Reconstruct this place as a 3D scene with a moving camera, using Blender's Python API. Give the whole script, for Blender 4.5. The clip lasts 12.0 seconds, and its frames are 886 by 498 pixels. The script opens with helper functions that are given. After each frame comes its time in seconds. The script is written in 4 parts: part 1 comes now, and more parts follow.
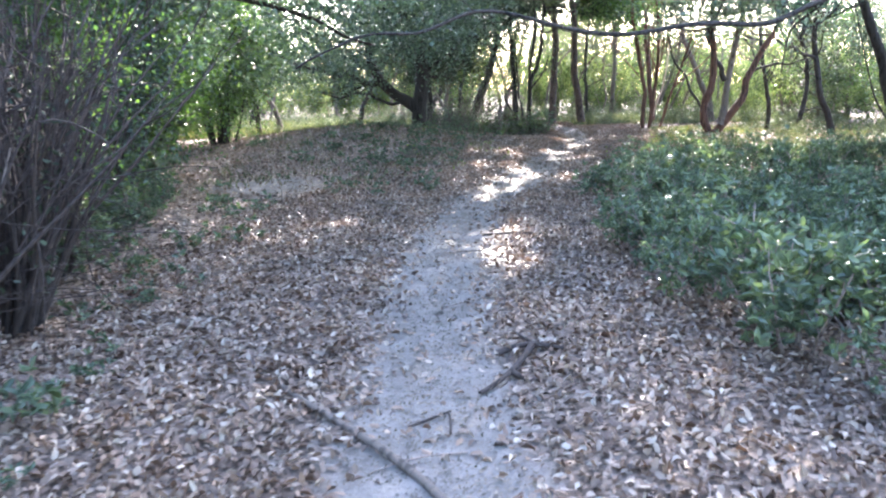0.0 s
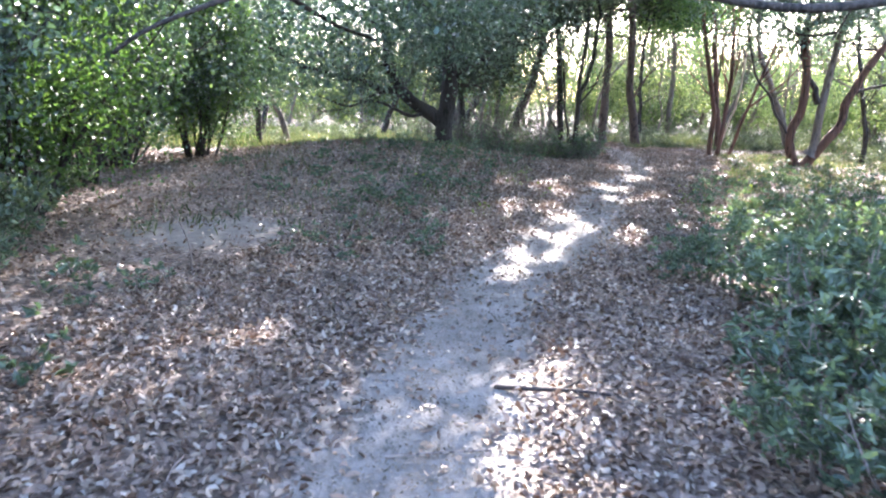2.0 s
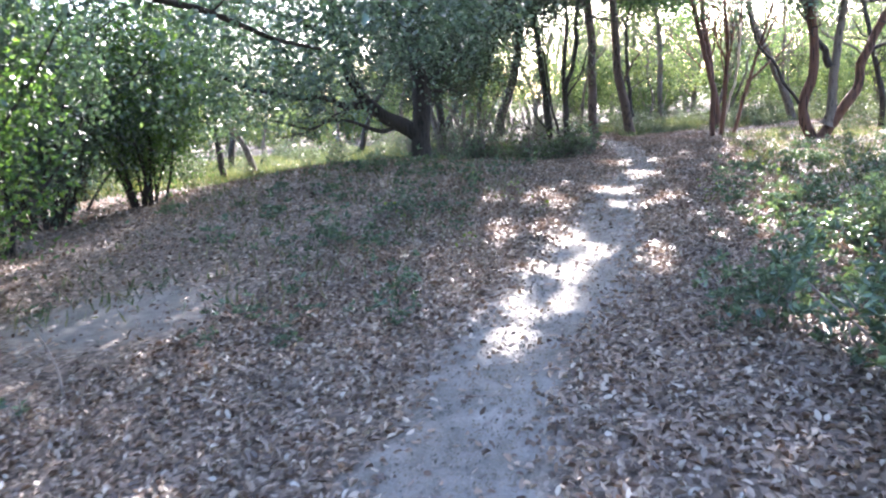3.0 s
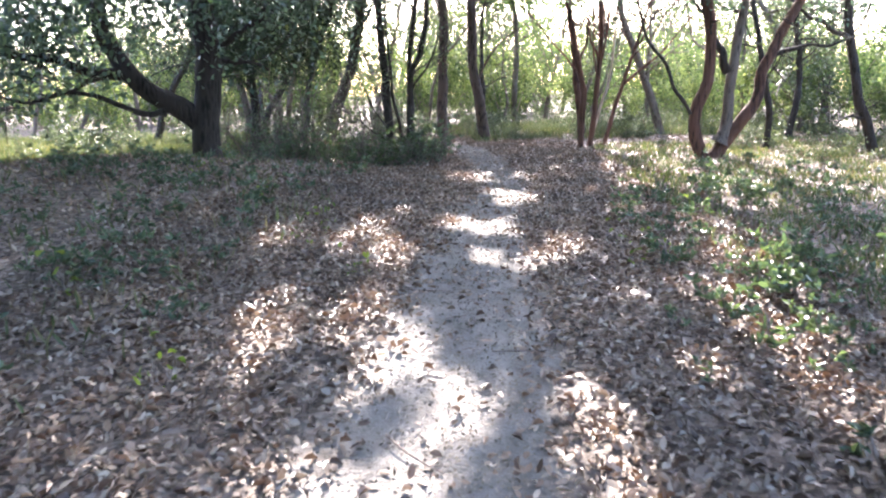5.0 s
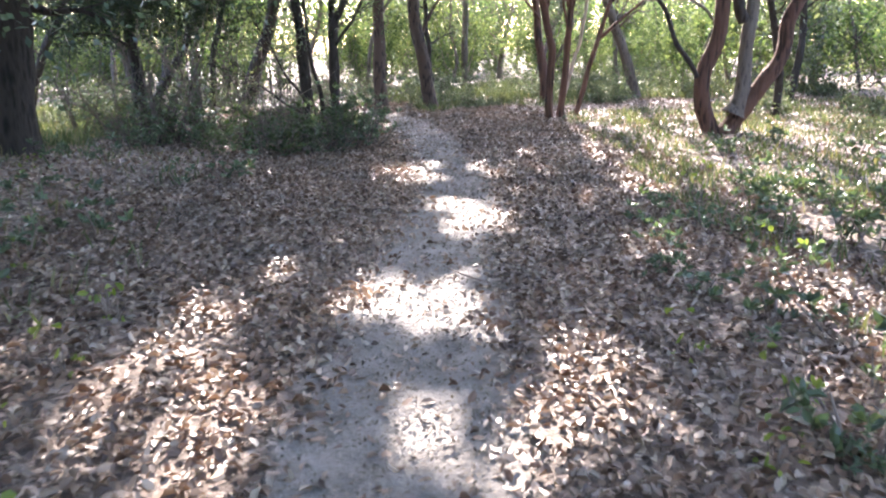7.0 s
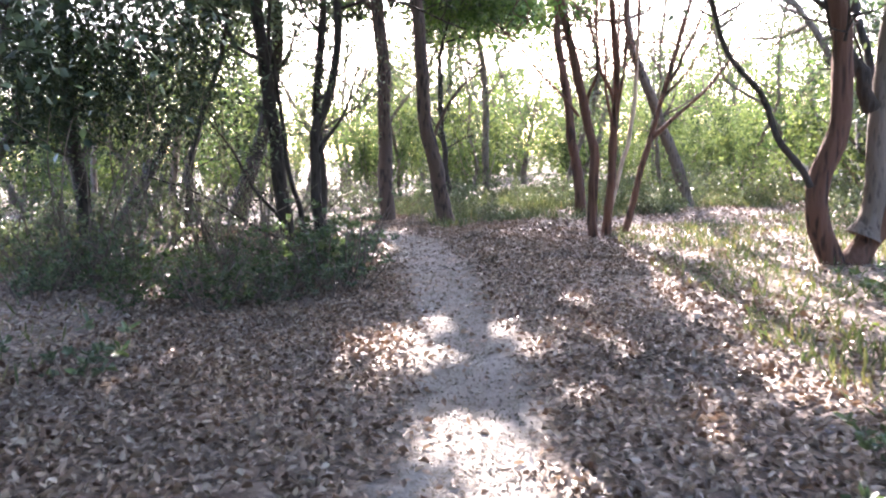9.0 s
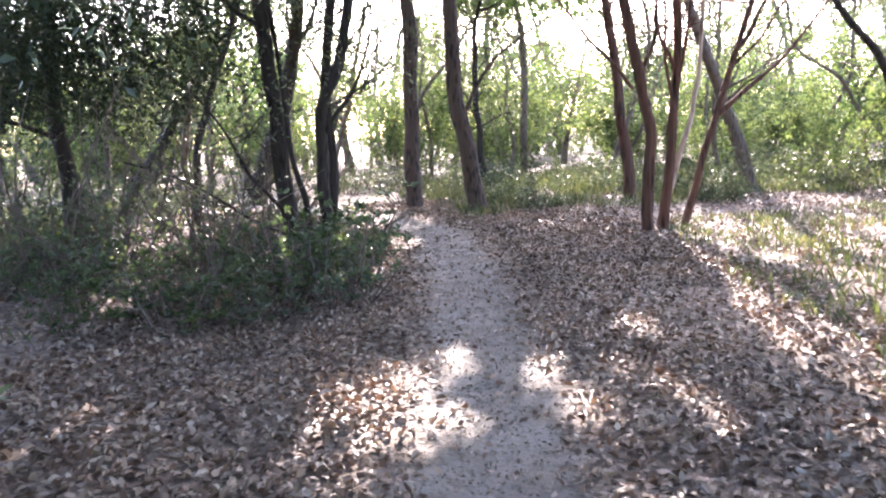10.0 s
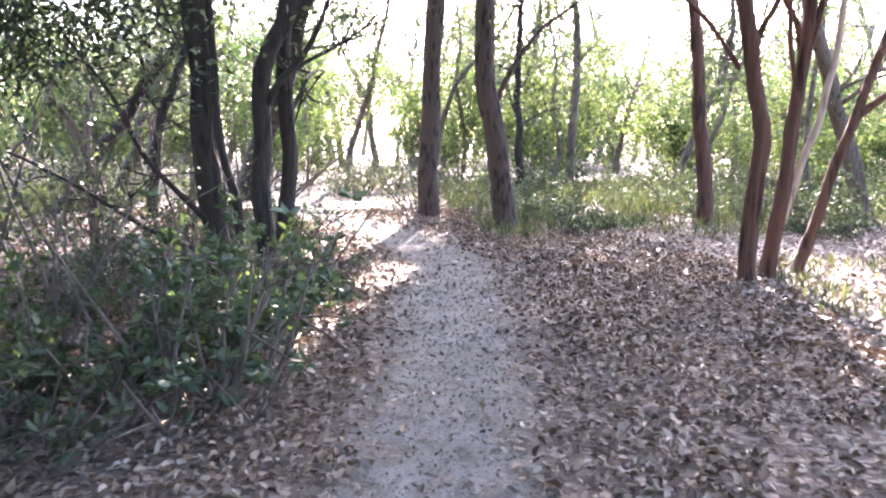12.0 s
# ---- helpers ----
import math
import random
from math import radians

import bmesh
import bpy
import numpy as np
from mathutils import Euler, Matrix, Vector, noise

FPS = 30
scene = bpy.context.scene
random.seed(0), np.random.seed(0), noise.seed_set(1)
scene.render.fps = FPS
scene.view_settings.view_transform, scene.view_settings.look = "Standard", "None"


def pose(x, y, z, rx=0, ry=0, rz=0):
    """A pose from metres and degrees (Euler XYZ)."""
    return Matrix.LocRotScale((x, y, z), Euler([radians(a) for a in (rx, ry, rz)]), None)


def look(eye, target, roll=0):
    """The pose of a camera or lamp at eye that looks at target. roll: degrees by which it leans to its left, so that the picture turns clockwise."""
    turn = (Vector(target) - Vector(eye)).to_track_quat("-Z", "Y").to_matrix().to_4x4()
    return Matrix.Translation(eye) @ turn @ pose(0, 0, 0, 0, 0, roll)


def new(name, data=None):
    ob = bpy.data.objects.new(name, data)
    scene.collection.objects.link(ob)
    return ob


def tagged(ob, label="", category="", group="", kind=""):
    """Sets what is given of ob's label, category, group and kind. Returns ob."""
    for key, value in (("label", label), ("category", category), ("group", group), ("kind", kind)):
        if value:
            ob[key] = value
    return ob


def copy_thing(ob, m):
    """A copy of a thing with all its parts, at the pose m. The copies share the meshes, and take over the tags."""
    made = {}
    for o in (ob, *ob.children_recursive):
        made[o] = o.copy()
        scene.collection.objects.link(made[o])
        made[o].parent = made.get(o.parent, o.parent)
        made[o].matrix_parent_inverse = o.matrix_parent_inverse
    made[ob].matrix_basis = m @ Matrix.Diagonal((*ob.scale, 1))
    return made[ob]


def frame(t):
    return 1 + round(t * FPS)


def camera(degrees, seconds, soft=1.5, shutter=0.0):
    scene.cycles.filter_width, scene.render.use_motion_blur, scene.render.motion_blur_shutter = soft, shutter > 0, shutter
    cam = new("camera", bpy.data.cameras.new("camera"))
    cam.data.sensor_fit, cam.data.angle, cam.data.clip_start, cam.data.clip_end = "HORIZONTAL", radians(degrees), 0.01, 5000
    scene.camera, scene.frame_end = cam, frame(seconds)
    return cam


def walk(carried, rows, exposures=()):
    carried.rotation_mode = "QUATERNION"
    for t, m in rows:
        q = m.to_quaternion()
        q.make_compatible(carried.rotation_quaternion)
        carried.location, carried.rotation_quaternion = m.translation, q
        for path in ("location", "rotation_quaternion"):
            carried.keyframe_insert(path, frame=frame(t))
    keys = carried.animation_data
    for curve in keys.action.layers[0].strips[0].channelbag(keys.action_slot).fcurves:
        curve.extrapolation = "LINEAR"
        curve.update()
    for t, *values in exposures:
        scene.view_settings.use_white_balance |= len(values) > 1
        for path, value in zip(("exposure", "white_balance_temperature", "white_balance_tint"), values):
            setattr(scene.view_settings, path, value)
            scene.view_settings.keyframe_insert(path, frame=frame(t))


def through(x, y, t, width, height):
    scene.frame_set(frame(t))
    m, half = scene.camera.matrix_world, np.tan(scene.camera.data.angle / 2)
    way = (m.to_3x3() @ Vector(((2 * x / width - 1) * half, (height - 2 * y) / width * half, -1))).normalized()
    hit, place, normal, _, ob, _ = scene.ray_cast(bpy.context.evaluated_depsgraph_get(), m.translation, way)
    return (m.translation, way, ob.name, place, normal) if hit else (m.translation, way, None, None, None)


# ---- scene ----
cam = camera(60.3, 12.0, soft=2.1, shutter=0.2)
# seconds, eye (x, y, z), yaw, pitch, roll
ROWS = [
    (0.0, -0.042, -0.291, 1.313, -1.61, -11.76, 0.84),
    (0.5, 0.064, 0.594, 1.369, -2.72, -12.83, -1.59),
    (1.0, 0.223, 1.499, 1.393, -2.55, -13.53, -1.75),
    (1.5, 0.272, 2.377, 1.384, -0.97, -11.69, -3.25),
    (2.0, 0.326, 3.257, 1.362, 1.58, -11.15, -1.40),
    (2.5, 0.387, 4.118, 1.363, 3.68, -11.22, -0.45),
    (2.7, 0.428, 4.472, 1.393, 2.73, -10.66, 3.10),
    (4.3, 0.868, 7.665, 1.264, -5.63, -11.22, 3.17),
    (4.5, 0.931, 8.055, 1.238, -6.32, -12.01, 1.01),
    (5.0, 1.158, 9.050, 1.192, -10.75, -11.55, 0.92),
    (5.5, 1.370, 9.929, 1.145, -10.66, -11.40, 0.95),
    (6.0, 1.624, 10.751, 1.122, -13.16, -12.84, 2.49),
    (6.5, 1.804, 11.475, 1.156, -13.72, -14.22, 2.63),
    (7.0, 2.011, 12.231, 1.214, -14.56, -14.67, 1.56),
    (7.5, 2.259, 12.893, 1.199, -13.07, -12.52, -1.23),
    (7.7, 2.349, 13.184, 1.190, -13.02, -11.78, -2.11),
    (9.3, 2.969, 15.523, 1.232, -11.77, -6.80, 4.19),
    (9.5, 3.044, 15.797, 1.247, -11.00, -8.23, 4.79),
    (10.0, 3.284, 16.471, 1.234, -10.04, -8.55, 2.61),
    (10.5, 3.523, 17.065, 1.245, -8.63, -9.07, 1.62),
    (11.0, 3.721, 17.767, 1.219, -6.96, -8.95, -0.39),
    (11.5, 3.902, 18.434, 1.177, -6.88, -8.59, 0.03),
    (12.0, 4.069, 19.208, 1.109, -6.53, -8.44, -0.71),
]
EXPOSURES = [(0.0, 3.6, 6100, 17), (2.5, 3.62, 5900, 20), (5.5, 3.45, 6250, 21), (9.5, 3.48, 6350, 26), (12.0, 3.9, 6300, 27)]
walk(cam, [(t, pose(x, y, z, 90 + pitch, roll, yaw)) for t, x, y, z, yaw, pitch, roll in ROWS], EXPOSURES)

# ---- world and sun ----
SUN_AZ, SUN_EL = radians(15.0), radians(29.0)  # azimuth from +y towards +x
SUN = Vector((math.sin(SUN_AZ) * math.cos(SUN_EL), math.cos(SUN_AZ) * math.cos(SUN_EL), math.sin(SUN_EL)))
world = bpy.data.worlds.new("sky")
scene.world = world
world.use_nodes = True
wn = world.node_tree
sky = wn.nodes.new("ShaderNodeTexSky")
sky.sky_type, sky.sun_disc = "NISHITA", False
sky.sun_elevation, sky.sun_rotation = SUN_EL, SUN_AZ
sky.dust_density, sky.air_density = 2.0, 1.0
wn.nodes["Background"].inputs["Strength"].default_value = 0.15
wn.links.new(sky.outputs[0], wn.nodes["Background"].inputs["Color"])
sun = new("sun", bpy.data.lights.new("sun", "SUN"))
sun.data.energy, sun.data.angle, sun.data.color = 3.4, radians(0.53), (1.0, 0.93, 0.80)
sun.matrix_world = look(SUN * 60, (0, 0, 0))

# ---- materials ----
rng = np.random.default_rng(7)


def nodes_of(name):
    m = bpy.data.materials.new(name)
    m.use_nodes = True
    return m, m.node_tree.nodes, m.node_tree.links, m.node_tree.nodes["Principled BSDF"]


def ramp(n, stops):
    r = n.new("ShaderNodeValToRGB")
    e = r.color_ramp.elements
    while len(e) < len(stops):
        e.new(0.5)
    for el, (p, c) in zip(e, stops):
        el.position, el.color = p, (*c, 1)
    return r


def leaf_material(name, stops, through=0.4, rough=0.45, spec=0.5, glow=(1.25, 1.35, 0.55)):
    """Leaf: colour differs from leaf to leaf, light passes through."""
    m, n, l, b = nodes_of(name)
    g = n.new("ShaderNodeNewGeometry")
    r = ramp(n, stops)
    l.new(g.outputs["Random Per Island"], r.inputs[0])
    tex = n.new("ShaderNodeTexNoise")
    tex.inputs["Scale"].default_value = 1.3
    co = n.new("ShaderNodeTexCoord")
    l.new(co.outputs["Object"], tex.inputs["Vector"])
    mx = n.new("ShaderNodeMix")
    mx.data_type, mx.blend_type = "RGBA", "MULTIPLY"
    mx.inputs[0].default_value = 0.7
    r2 = ramp(n, [(0.3, (0.5, 0.58, 0.62)), (0.7, (1.3, 1.22, 1.05))])
    l.new(tex.outputs[0], r2.inputs[0])
    l.new(r.outputs[0], mx.inputs[6])
    l.new(r2.outputs[0], mx.inputs[7])
    l.new(mx.outputs[2], b.inputs["Base Color"])
    b.inputs["Roughness"].default_value = rough
    b.inputs["Specular IOR Level"].default_value = spec
    t = n.new("ShaderNodeBsdfTranslucent")
    tint = n.new("ShaderNodeMix")
    tint.data_type, tint.blend_type = "RGBA", "MULTIPLY"
    tint.inputs[0].default_value = 1.0
    tint.inputs[7].default_value = (*glow, 1)
    l.new(mx.outputs[2], tint.inputs[6])
    l.new(tint.outputs[2], t.inputs["Color"])
    s = n.new("ShaderNodeMixShader")
    s.inputs[0].default_value = through
    l.new(b.outputs[0], s.inputs[1])
    l.new(t.outputs[0], s.inputs[2])
    l.new(s.outputs[0], n["Material Output"].inputs[0])
    return m


def bark_material(name, dark, light, scale=9.0, stretch=0.22, bump=0.6):
    m, n, l, b = nodes_of(name)
    co = n.new("ShaderNodeTexCoord")
    mp = n.new("ShaderNodeMapping")
    mp.inputs["Scale"].default_value = (1, 1, stretch)
    l.new(co.outputs["Object"], mp.inputs[0])
    a = n.new("ShaderNodeTexNoise")
    a.inputs["Scale"].default_value, a.inputs["Detail"].default_value = scale * 3, 8
    l.new(mp.outputs[0], a.inputs["Vector"])
    v = n.new("ShaderNodeTexVoronoi")
    v.inputs["Scale"].default_value = scale * 2.2
    l.new(mp.outputs[0], v.inputs["Vector"])
    big = n.new("ShaderNodeTexNoise")
    big.inputs["Scale"].default_value = 1.7
    l.new(co.outputs["Object"], big.inputs["Vector"])
    add = n.new("ShaderNodeMath")
    add.operation = "MULTIPLY_ADD"
    add.inputs[1].default_value = 0.55
    l.new(v.outputs["Distance"], add.inputs[0])
    l.new(a.outputs[0], add.inputs[2])
    mid = n.new("ShaderNodeMath")
    mid.operation = "MULTIPLY_ADD"
    mid.inputs[1].default_value = 0.5
    l.new(big.outputs[0], mid.inputs[0])
    l.new(add.outputs[0], mid.inputs[2])
    r = ramp(n, [(0.68, dark), (0.86, [0.6 * a + 0.4 * b for a, b in zip(dark, light)]), (1.0, light)])
    l.new(mid.outputs[0], r.inputs[0])
    l.new(r.outputs[0], b.inputs["Base Color"])
    b.inputs["Roughness"].default_value = 0.9
    bp = n.new("ShaderNodeBump")
    bp.inputs["Strength"].default_value, bp.inputs["Distance"].default_value = bump, 0.03
    l.new(add.outputs[0], bp.inputs["Height"])
    l.new(bp.outputs[0], b.inputs["Normal"])
    return m


OAK_LEAF = leaf_material("oak_leaf", [(0.0, (0.048, 0.078, 0.062)), (0.5, (0.09, 0.138, 0.105)), (0.9, (0.14, 0.195, 0.14)), (1.0, (0.18, 0.24, 0.13))], 0.3, 0.3, 0.8, (1.0, 1.2, 0.62))
FRESH_LEAF = leaf_material("fresh_leaf", [(0.0, (0.05, 0.10, 0.035)), (0.6, (0.09, 0.16, 0.055)), (1.0, (0.15, 0.22, 0.075))], 0.45, glow=(1.15, 1.3, 0.65))
SHRUB_LEAF = leaf_material("shrub_leaf", [(0.0, (0.06, 0.09, 0.065)), (0.6, (0.105, 0.15, 0.105)), (1.0, (0.19, 0.25, 0.165))], 0.35, 0.35, 0.6)
FAR_LEAF = leaf_material("far_leaf", [(0.0, (0.055, 0.085, 0.04)), (0.5, (0.11, 0.15, 0.07)), (1.0, (0.21, 0.25, 0.11))], 0.45, 0.65, 0.25, glow=(1.2, 1.25, 0.8))
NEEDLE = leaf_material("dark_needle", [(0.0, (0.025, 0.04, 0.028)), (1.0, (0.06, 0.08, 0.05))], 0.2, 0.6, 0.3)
DULL_LEAF = leaf_material("dull_leaf", [(0.0, (0.06, 0.08, 0.05)), (0.6, (0.105, 0.13, 0.08)), (1.0, (0.18, 0.21, 0.125))], 0.35, 0.45, 0.5, (1.15, 1.2, 0.75))
UNDERGROWTH = leaf_material("undergrowth_leaf", [(0.0, (0.05, 0.08, 0.04)), (0.6, (0.085, 0.12, 0.06)), (1.0, (0.15, 0.18, 0.09))], 0.3, 0.65, 0.25, glow=(1.1, 1.2, 0.7))
SEEDLING_LEAF = leaf_material("seedling_leaf", [(0.0, (0.12, 0.19, 0.05)), (1.0, (0.26, 0.32, 0.08))], 0.5, glow=(1.15, 1.2, 0.6))
GRASS = leaf_material("grass_blade", [(0.0, (0.065, 0.09, 0.04)), (0.6, (0.11, 0.135, 0.06)), (1.0, (0.25, 0.22, 0.13))], 0.35, glow=(1.1, 1.15, 0.7))
DRY_LEAF = leaf_material("dry_leaf", [(0.0, (0.075, 0.046, 0.034)), (0.3, (0.165, 0.105, 0.076)), (0.6, (0.25, 0.175, 0.132)), (0.85, (0.35, 0.27, 0.215)), (1.0, (0.47, 0.40, 0.34))], 0.08, 0.5, 0.55, (1.15, 0.93, 0.68))
CRUMB = leaf_material("leaf_crumb", [(0.0, (0.105, 0.086, 0.07)), (0.5, (0.165, 0.14, 0.12)), (1.0, (0.28, 0.245, 0.215))], 0.05, 0.7, 0.3, (1.1, 0.95, 0.75))
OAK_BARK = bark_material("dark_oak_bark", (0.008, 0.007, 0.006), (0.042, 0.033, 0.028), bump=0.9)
GREY_BARK = bark_material("grey_bark", (0.035, 0.028, 0.024), (0.15, 0.12, 0.10))
PINE_BARK = bark_material("brown_pine_bark", (0.018, 0.013, 0.011), (0.095, 0.066, 0.052), 7.0, 0.3, 0.9)
RED_BARK = bark_material("reddish_bark", (0.015, 0.010, 0.008), (0.12, 0.060, 0.042), 8.0, 0.10, 1.0)
PALE_BARK = bark_material("pale_bark", (0.18, 0.12, 0.09), (0.48, 0.38, 0.31), 8.0, 0.15)
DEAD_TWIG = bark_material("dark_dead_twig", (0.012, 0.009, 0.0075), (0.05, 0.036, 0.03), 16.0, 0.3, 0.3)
TWIG = bark_material("dry_twig", (0.07, 0.055, 0.045), (0.24, 0.19, 0.16), 20.0, 0.3, 0.3)


def ground_material():
    """Sandy trodden soil where the path runs, dark leaf mould beside it, grass further off."""
    m, n, l, b = nodes_of("woodland_soil")
    co = n.new("ShaderNodeTexCoord")
    at = n.new("ShaderNodeAttribute")
    at.attribute_name = "trodden"

    def noise_at(scale, detail):
        t = n.new("ShaderNodeTexNoise")
        t.inputs["Scale"].default_value, t.inputs["Detail"].default_value = scale, detail
        l.new(co.outputs["Object"], t.inputs["Vector"])
        return t
    fine, mid, wide = noise_at(60, 8), noise_at(7, 5), noise_at(0.7, 4)
    vor = n.new("ShaderNodeTexVoronoi")
    vor.inputs["Scale"].default_value = 34.0
    warp = n.new("ShaderNodeMix")
    warp.data_type = "RGBA"
    warp.inputs[0].default_value = 0.06
    l.new(co.outputs["Object"], warp.inputs[6])
    l.new(mid.outputs["Color"], warp.inputs[7])
    l.new(warp.outputs[2], vor.inputs["Vector"])
    sep = n.new("ShaderNodeSeparateColor")
    l.new(vor.outputs["Color"], sep.inputs[0])
    mould = ramp(n, [(0.0, (0.05, 0.036, 0.028)), (0.45, (0.12, 0.088, 0.066)), (0.8, (0.21, 0.16, 0.13)), (1.0, (0.34, 0.28, 0.235))])
    l.new(sep.outputs[0], mould.inputs[0])
    sand = ramp(n, [(0.3, (0.125, 0.112, 0.10)), (0.5, (0.20, 0.183, 0.166)), (0.72, (0.275, 0.254, 0.233))])
    blend = n.new("ShaderNodeMath")
    blend.operation = "MULTIPLY_ADD"
    blend.inputs[1].default_value = 0.35
    l.new(fine.outputs[0], blend.inputs[0])
    half = n.new("ShaderNodeMath")
    half.operation = "MULTIPLY"
    half.inputs[1].default_value = 0.65
    l.new(mid.outputs[0], half.inputs[0])
    l.new(half.outputs[0], blend.inputs[2])
    l.new(blend.outputs[0], sand.inputs[0])
    edge = n.new("ShaderNodeMath")
    edge.operation = "MULTIPLY_ADD"
    edge.inputs[1].default_value = 0.9
    shift = n.new("ShaderNodeMath")
    shift.operation = "SUBTRACT"
    shift.inputs[1].default_value = 0.45
    l.new(mid.outputs[0], edge.inputs[0])
    l.new(at.outputs["Fac"], shift.inputs[0])
    l.new(shift.outputs[0], edge.inputs[2])
    cl = ramp(n, [(0.3, (0, 0, 0)), (0.62, (1, 1, 1))])
    l.new(edge.outputs[0], cl.inputs[0])
    mx = n.new("ShaderNodeMix")
    mx.data_type = "RGBA"
    l.new(cl.outputs[0], mx.inputs[0])
    l.new(mould.outputs[0], mx.inputs[6])
    l.new(sand.outputs[0], mx.inputs[7])
    stain = n.new("ShaderNodeMix")
    stain.data_type, stain.blend_type = "RGBA", "MULTIPLY"
    stain.inputs[0].default_value = 0.6
    rs = ramp(n, [(0.3, (0.7, 0.68, 0.66)), (0.7, (1.1, 1.1, 1.1))])
    l.new(wide.outputs[0], rs.inputs[0])
    l.new(mx.outputs[2], stain.inputs[6])
    l.new(rs.outputs[0], stain.inputs[7])
    l.new(stain.outputs[2], b.inputs["Base Color"])
    b.inputs["Roughness"].default_value = 0.9
    bp = n.new("ShaderNodeBump")
    bp.inputs["Strength"].default_value, bp.inputs["Distance"].default_value = 1.0, 0.03
    l.new(blend.outputs[0], bp.inputs["Height"])
    l.new(bp.outputs[0], b.inputs["Normal"])
    return m


SOIL = ground_material()

# ---- terrain ----
PATH_Y = np.array([-4, 2, 4, 6, 7.5, 9.2, 10, 11, 12.2, 13.75, 14.6, 16.7, 18.3, 20, 21.7, 23.5, 25.2, 26.5, 28.5, 30, 33, 38])
PATH_X = np.array([0, -0.02, 0.0, 0.15, 0.34, 0.68, 1.05, 1.42, 1.79, 2.22, 2.48, 3.08, 3.7, 4.1, 4.38, 4.65, 4.82, 4.9, 4.4, 3.7, 2.6, 1.5])


def path_distance(x, y):
    return np.abs(x - np.interp(y, PATH_Y, PATH_X))


def path_width(y):
    return np.interp(y, [0, 4, 6.6, 8.5, 10.3, 13.5, 17, 20, 24, 30], [0.36, 0.26, 0.36, 0.28, 0.4, 0.33, 0.26, 0.27, 0.34, 0.4])


def ripple(x, y):
    return (np.sin(1.3 * x + 0.7 * y) + np.sin(0.9 * y - 1.7 * x + 2) + np.sin(2.9 * x + 1.1) * np.cos(2.3 * y)) / 3


def height(x, y):
    """Ground level: a low mound under the oak, a slightly sunk path."""
    x, y = np.asarray(x, float), np.asarray(y, float)
    z = -0.04 + 0.55 * np.exp(-((x + 1.5) / 3.0) ** 2 - ((y - 18.1) / 4.5) ** 2)
    z = z + 0.05 * np.exp(-((x - 7.9) / 1.2) ** 2 - ((y - 21.3) / 1.2) ** 2)
    d = path_distance(x, y)
    z = z + 0.03 * ripple(x, y) * np.clip(d / 1.5, 0.15, 1) - 0.03 * np.exp(-(d / 0.5) ** 2)
    return z


def ground(x, y):
    return float(height(x, y))


def mesh_from(name, verts, faces_tri, mat, attr=None, smooth=False):
    """Mesh data from arrays of corners and triangles (or quads)."""
    me = bpy.data.meshes.new(name)
    k = faces_tri.shape[1]
    me.vertices.add(len(verts))
    me.vertices.foreach_set("co", np.ascontiguousarray(verts, dtype=np.float32).ravel())
    me.loops.add(faces_tri.size)
    me.loops.foreach_set("vertex_index", np.ascontiguousarray(faces_tri, dtype=np.int32).ravel())
    me.polygons.add(len(faces_tri))
    me.polygons.foreach_set("loop_start", np.arange(0, faces_tri.size, k, dtype=np.int32))
    if attr:
        a = me.attributes.new(attr[0], "FLOAT", "POINT")
        a.data.foreach_set("value", np.ascontiguousarray(attr[1], dtype=np.float32))
    me.update(calc_edges=True)
    if smooth:
        me.polygons.foreach_set("use_smooth", np.ones(len(faces_tri), dtype=bool))
    me.materials.append(mat)
    return me


def part(name, me, parent=None, label=""):
    ob = new(name, me)
    if parent is not None:
        ob.parent = parent
    return tagged(ob, label)


def thing(name, label, category, place=(0, 0, 0), group="", kind=""):
    ob = new(name)
    ob.matrix_basis = Matrix.Translation(place)
    ob.empty_display_size = 0.2
    return tagged(ob, label, category, group, kind)


def grown(a, b, step, out):
    """Even steps from a to b, then growing steps out to +-out."""
    mid = np.arange(a, b + step / 2, step)
    far = np.cumsum(step * 1.22 ** np.arange(1, 60))
    far = far[far < out]
    return np.concatenate([a - far[::-1], mid, b + far])


gx, gy = grown(-7, 12, 0.14, 900), grown(-3, 34, 0.14, 900)
X, Y = np.meshgrid(gx, gy)
Z = height(X, Y) + 0.012 * np.sin(9 * X + 5 * np.sin(4 * Y)) * np.sin(8 * Y + 3)
nx, ny = len(gx), len(gy)
idx = np.arange(nx * ny).reshape(ny, nx)
quads = np.stack([idx[:-1, :-1], idx[:-1, 1:], idx[1:, 1:], idx[1:, :-1]], -1).reshape(-1, 4)
trod = np.clip(1.25 - path_distance(X, Y) / path_width(Y) * 0.62, 0, 1) * (Y < 37) * (np.interp(Y, [17, 21], [1, 0.74]) + np.interp(Y, [17, 21], [0, 0.1]) * ripple(2.1 * X, 1.6 * Y))
bare = 1.1 * np.exp(-((X + 2.3) / 0.9) ** 2 - ((Y - 10.8) / 0.9) ** 2)
me = mesh_from("ground", np.stack([X, Y, Z], -1).reshape(-1, 3), quads, SOIL, ("trodden", np.maximum(trod, bare).ravel()), True)
tagged(new("ground", me), "brown woodland soil with a bare sandy footpath worn through it", "ground", kind="structure")

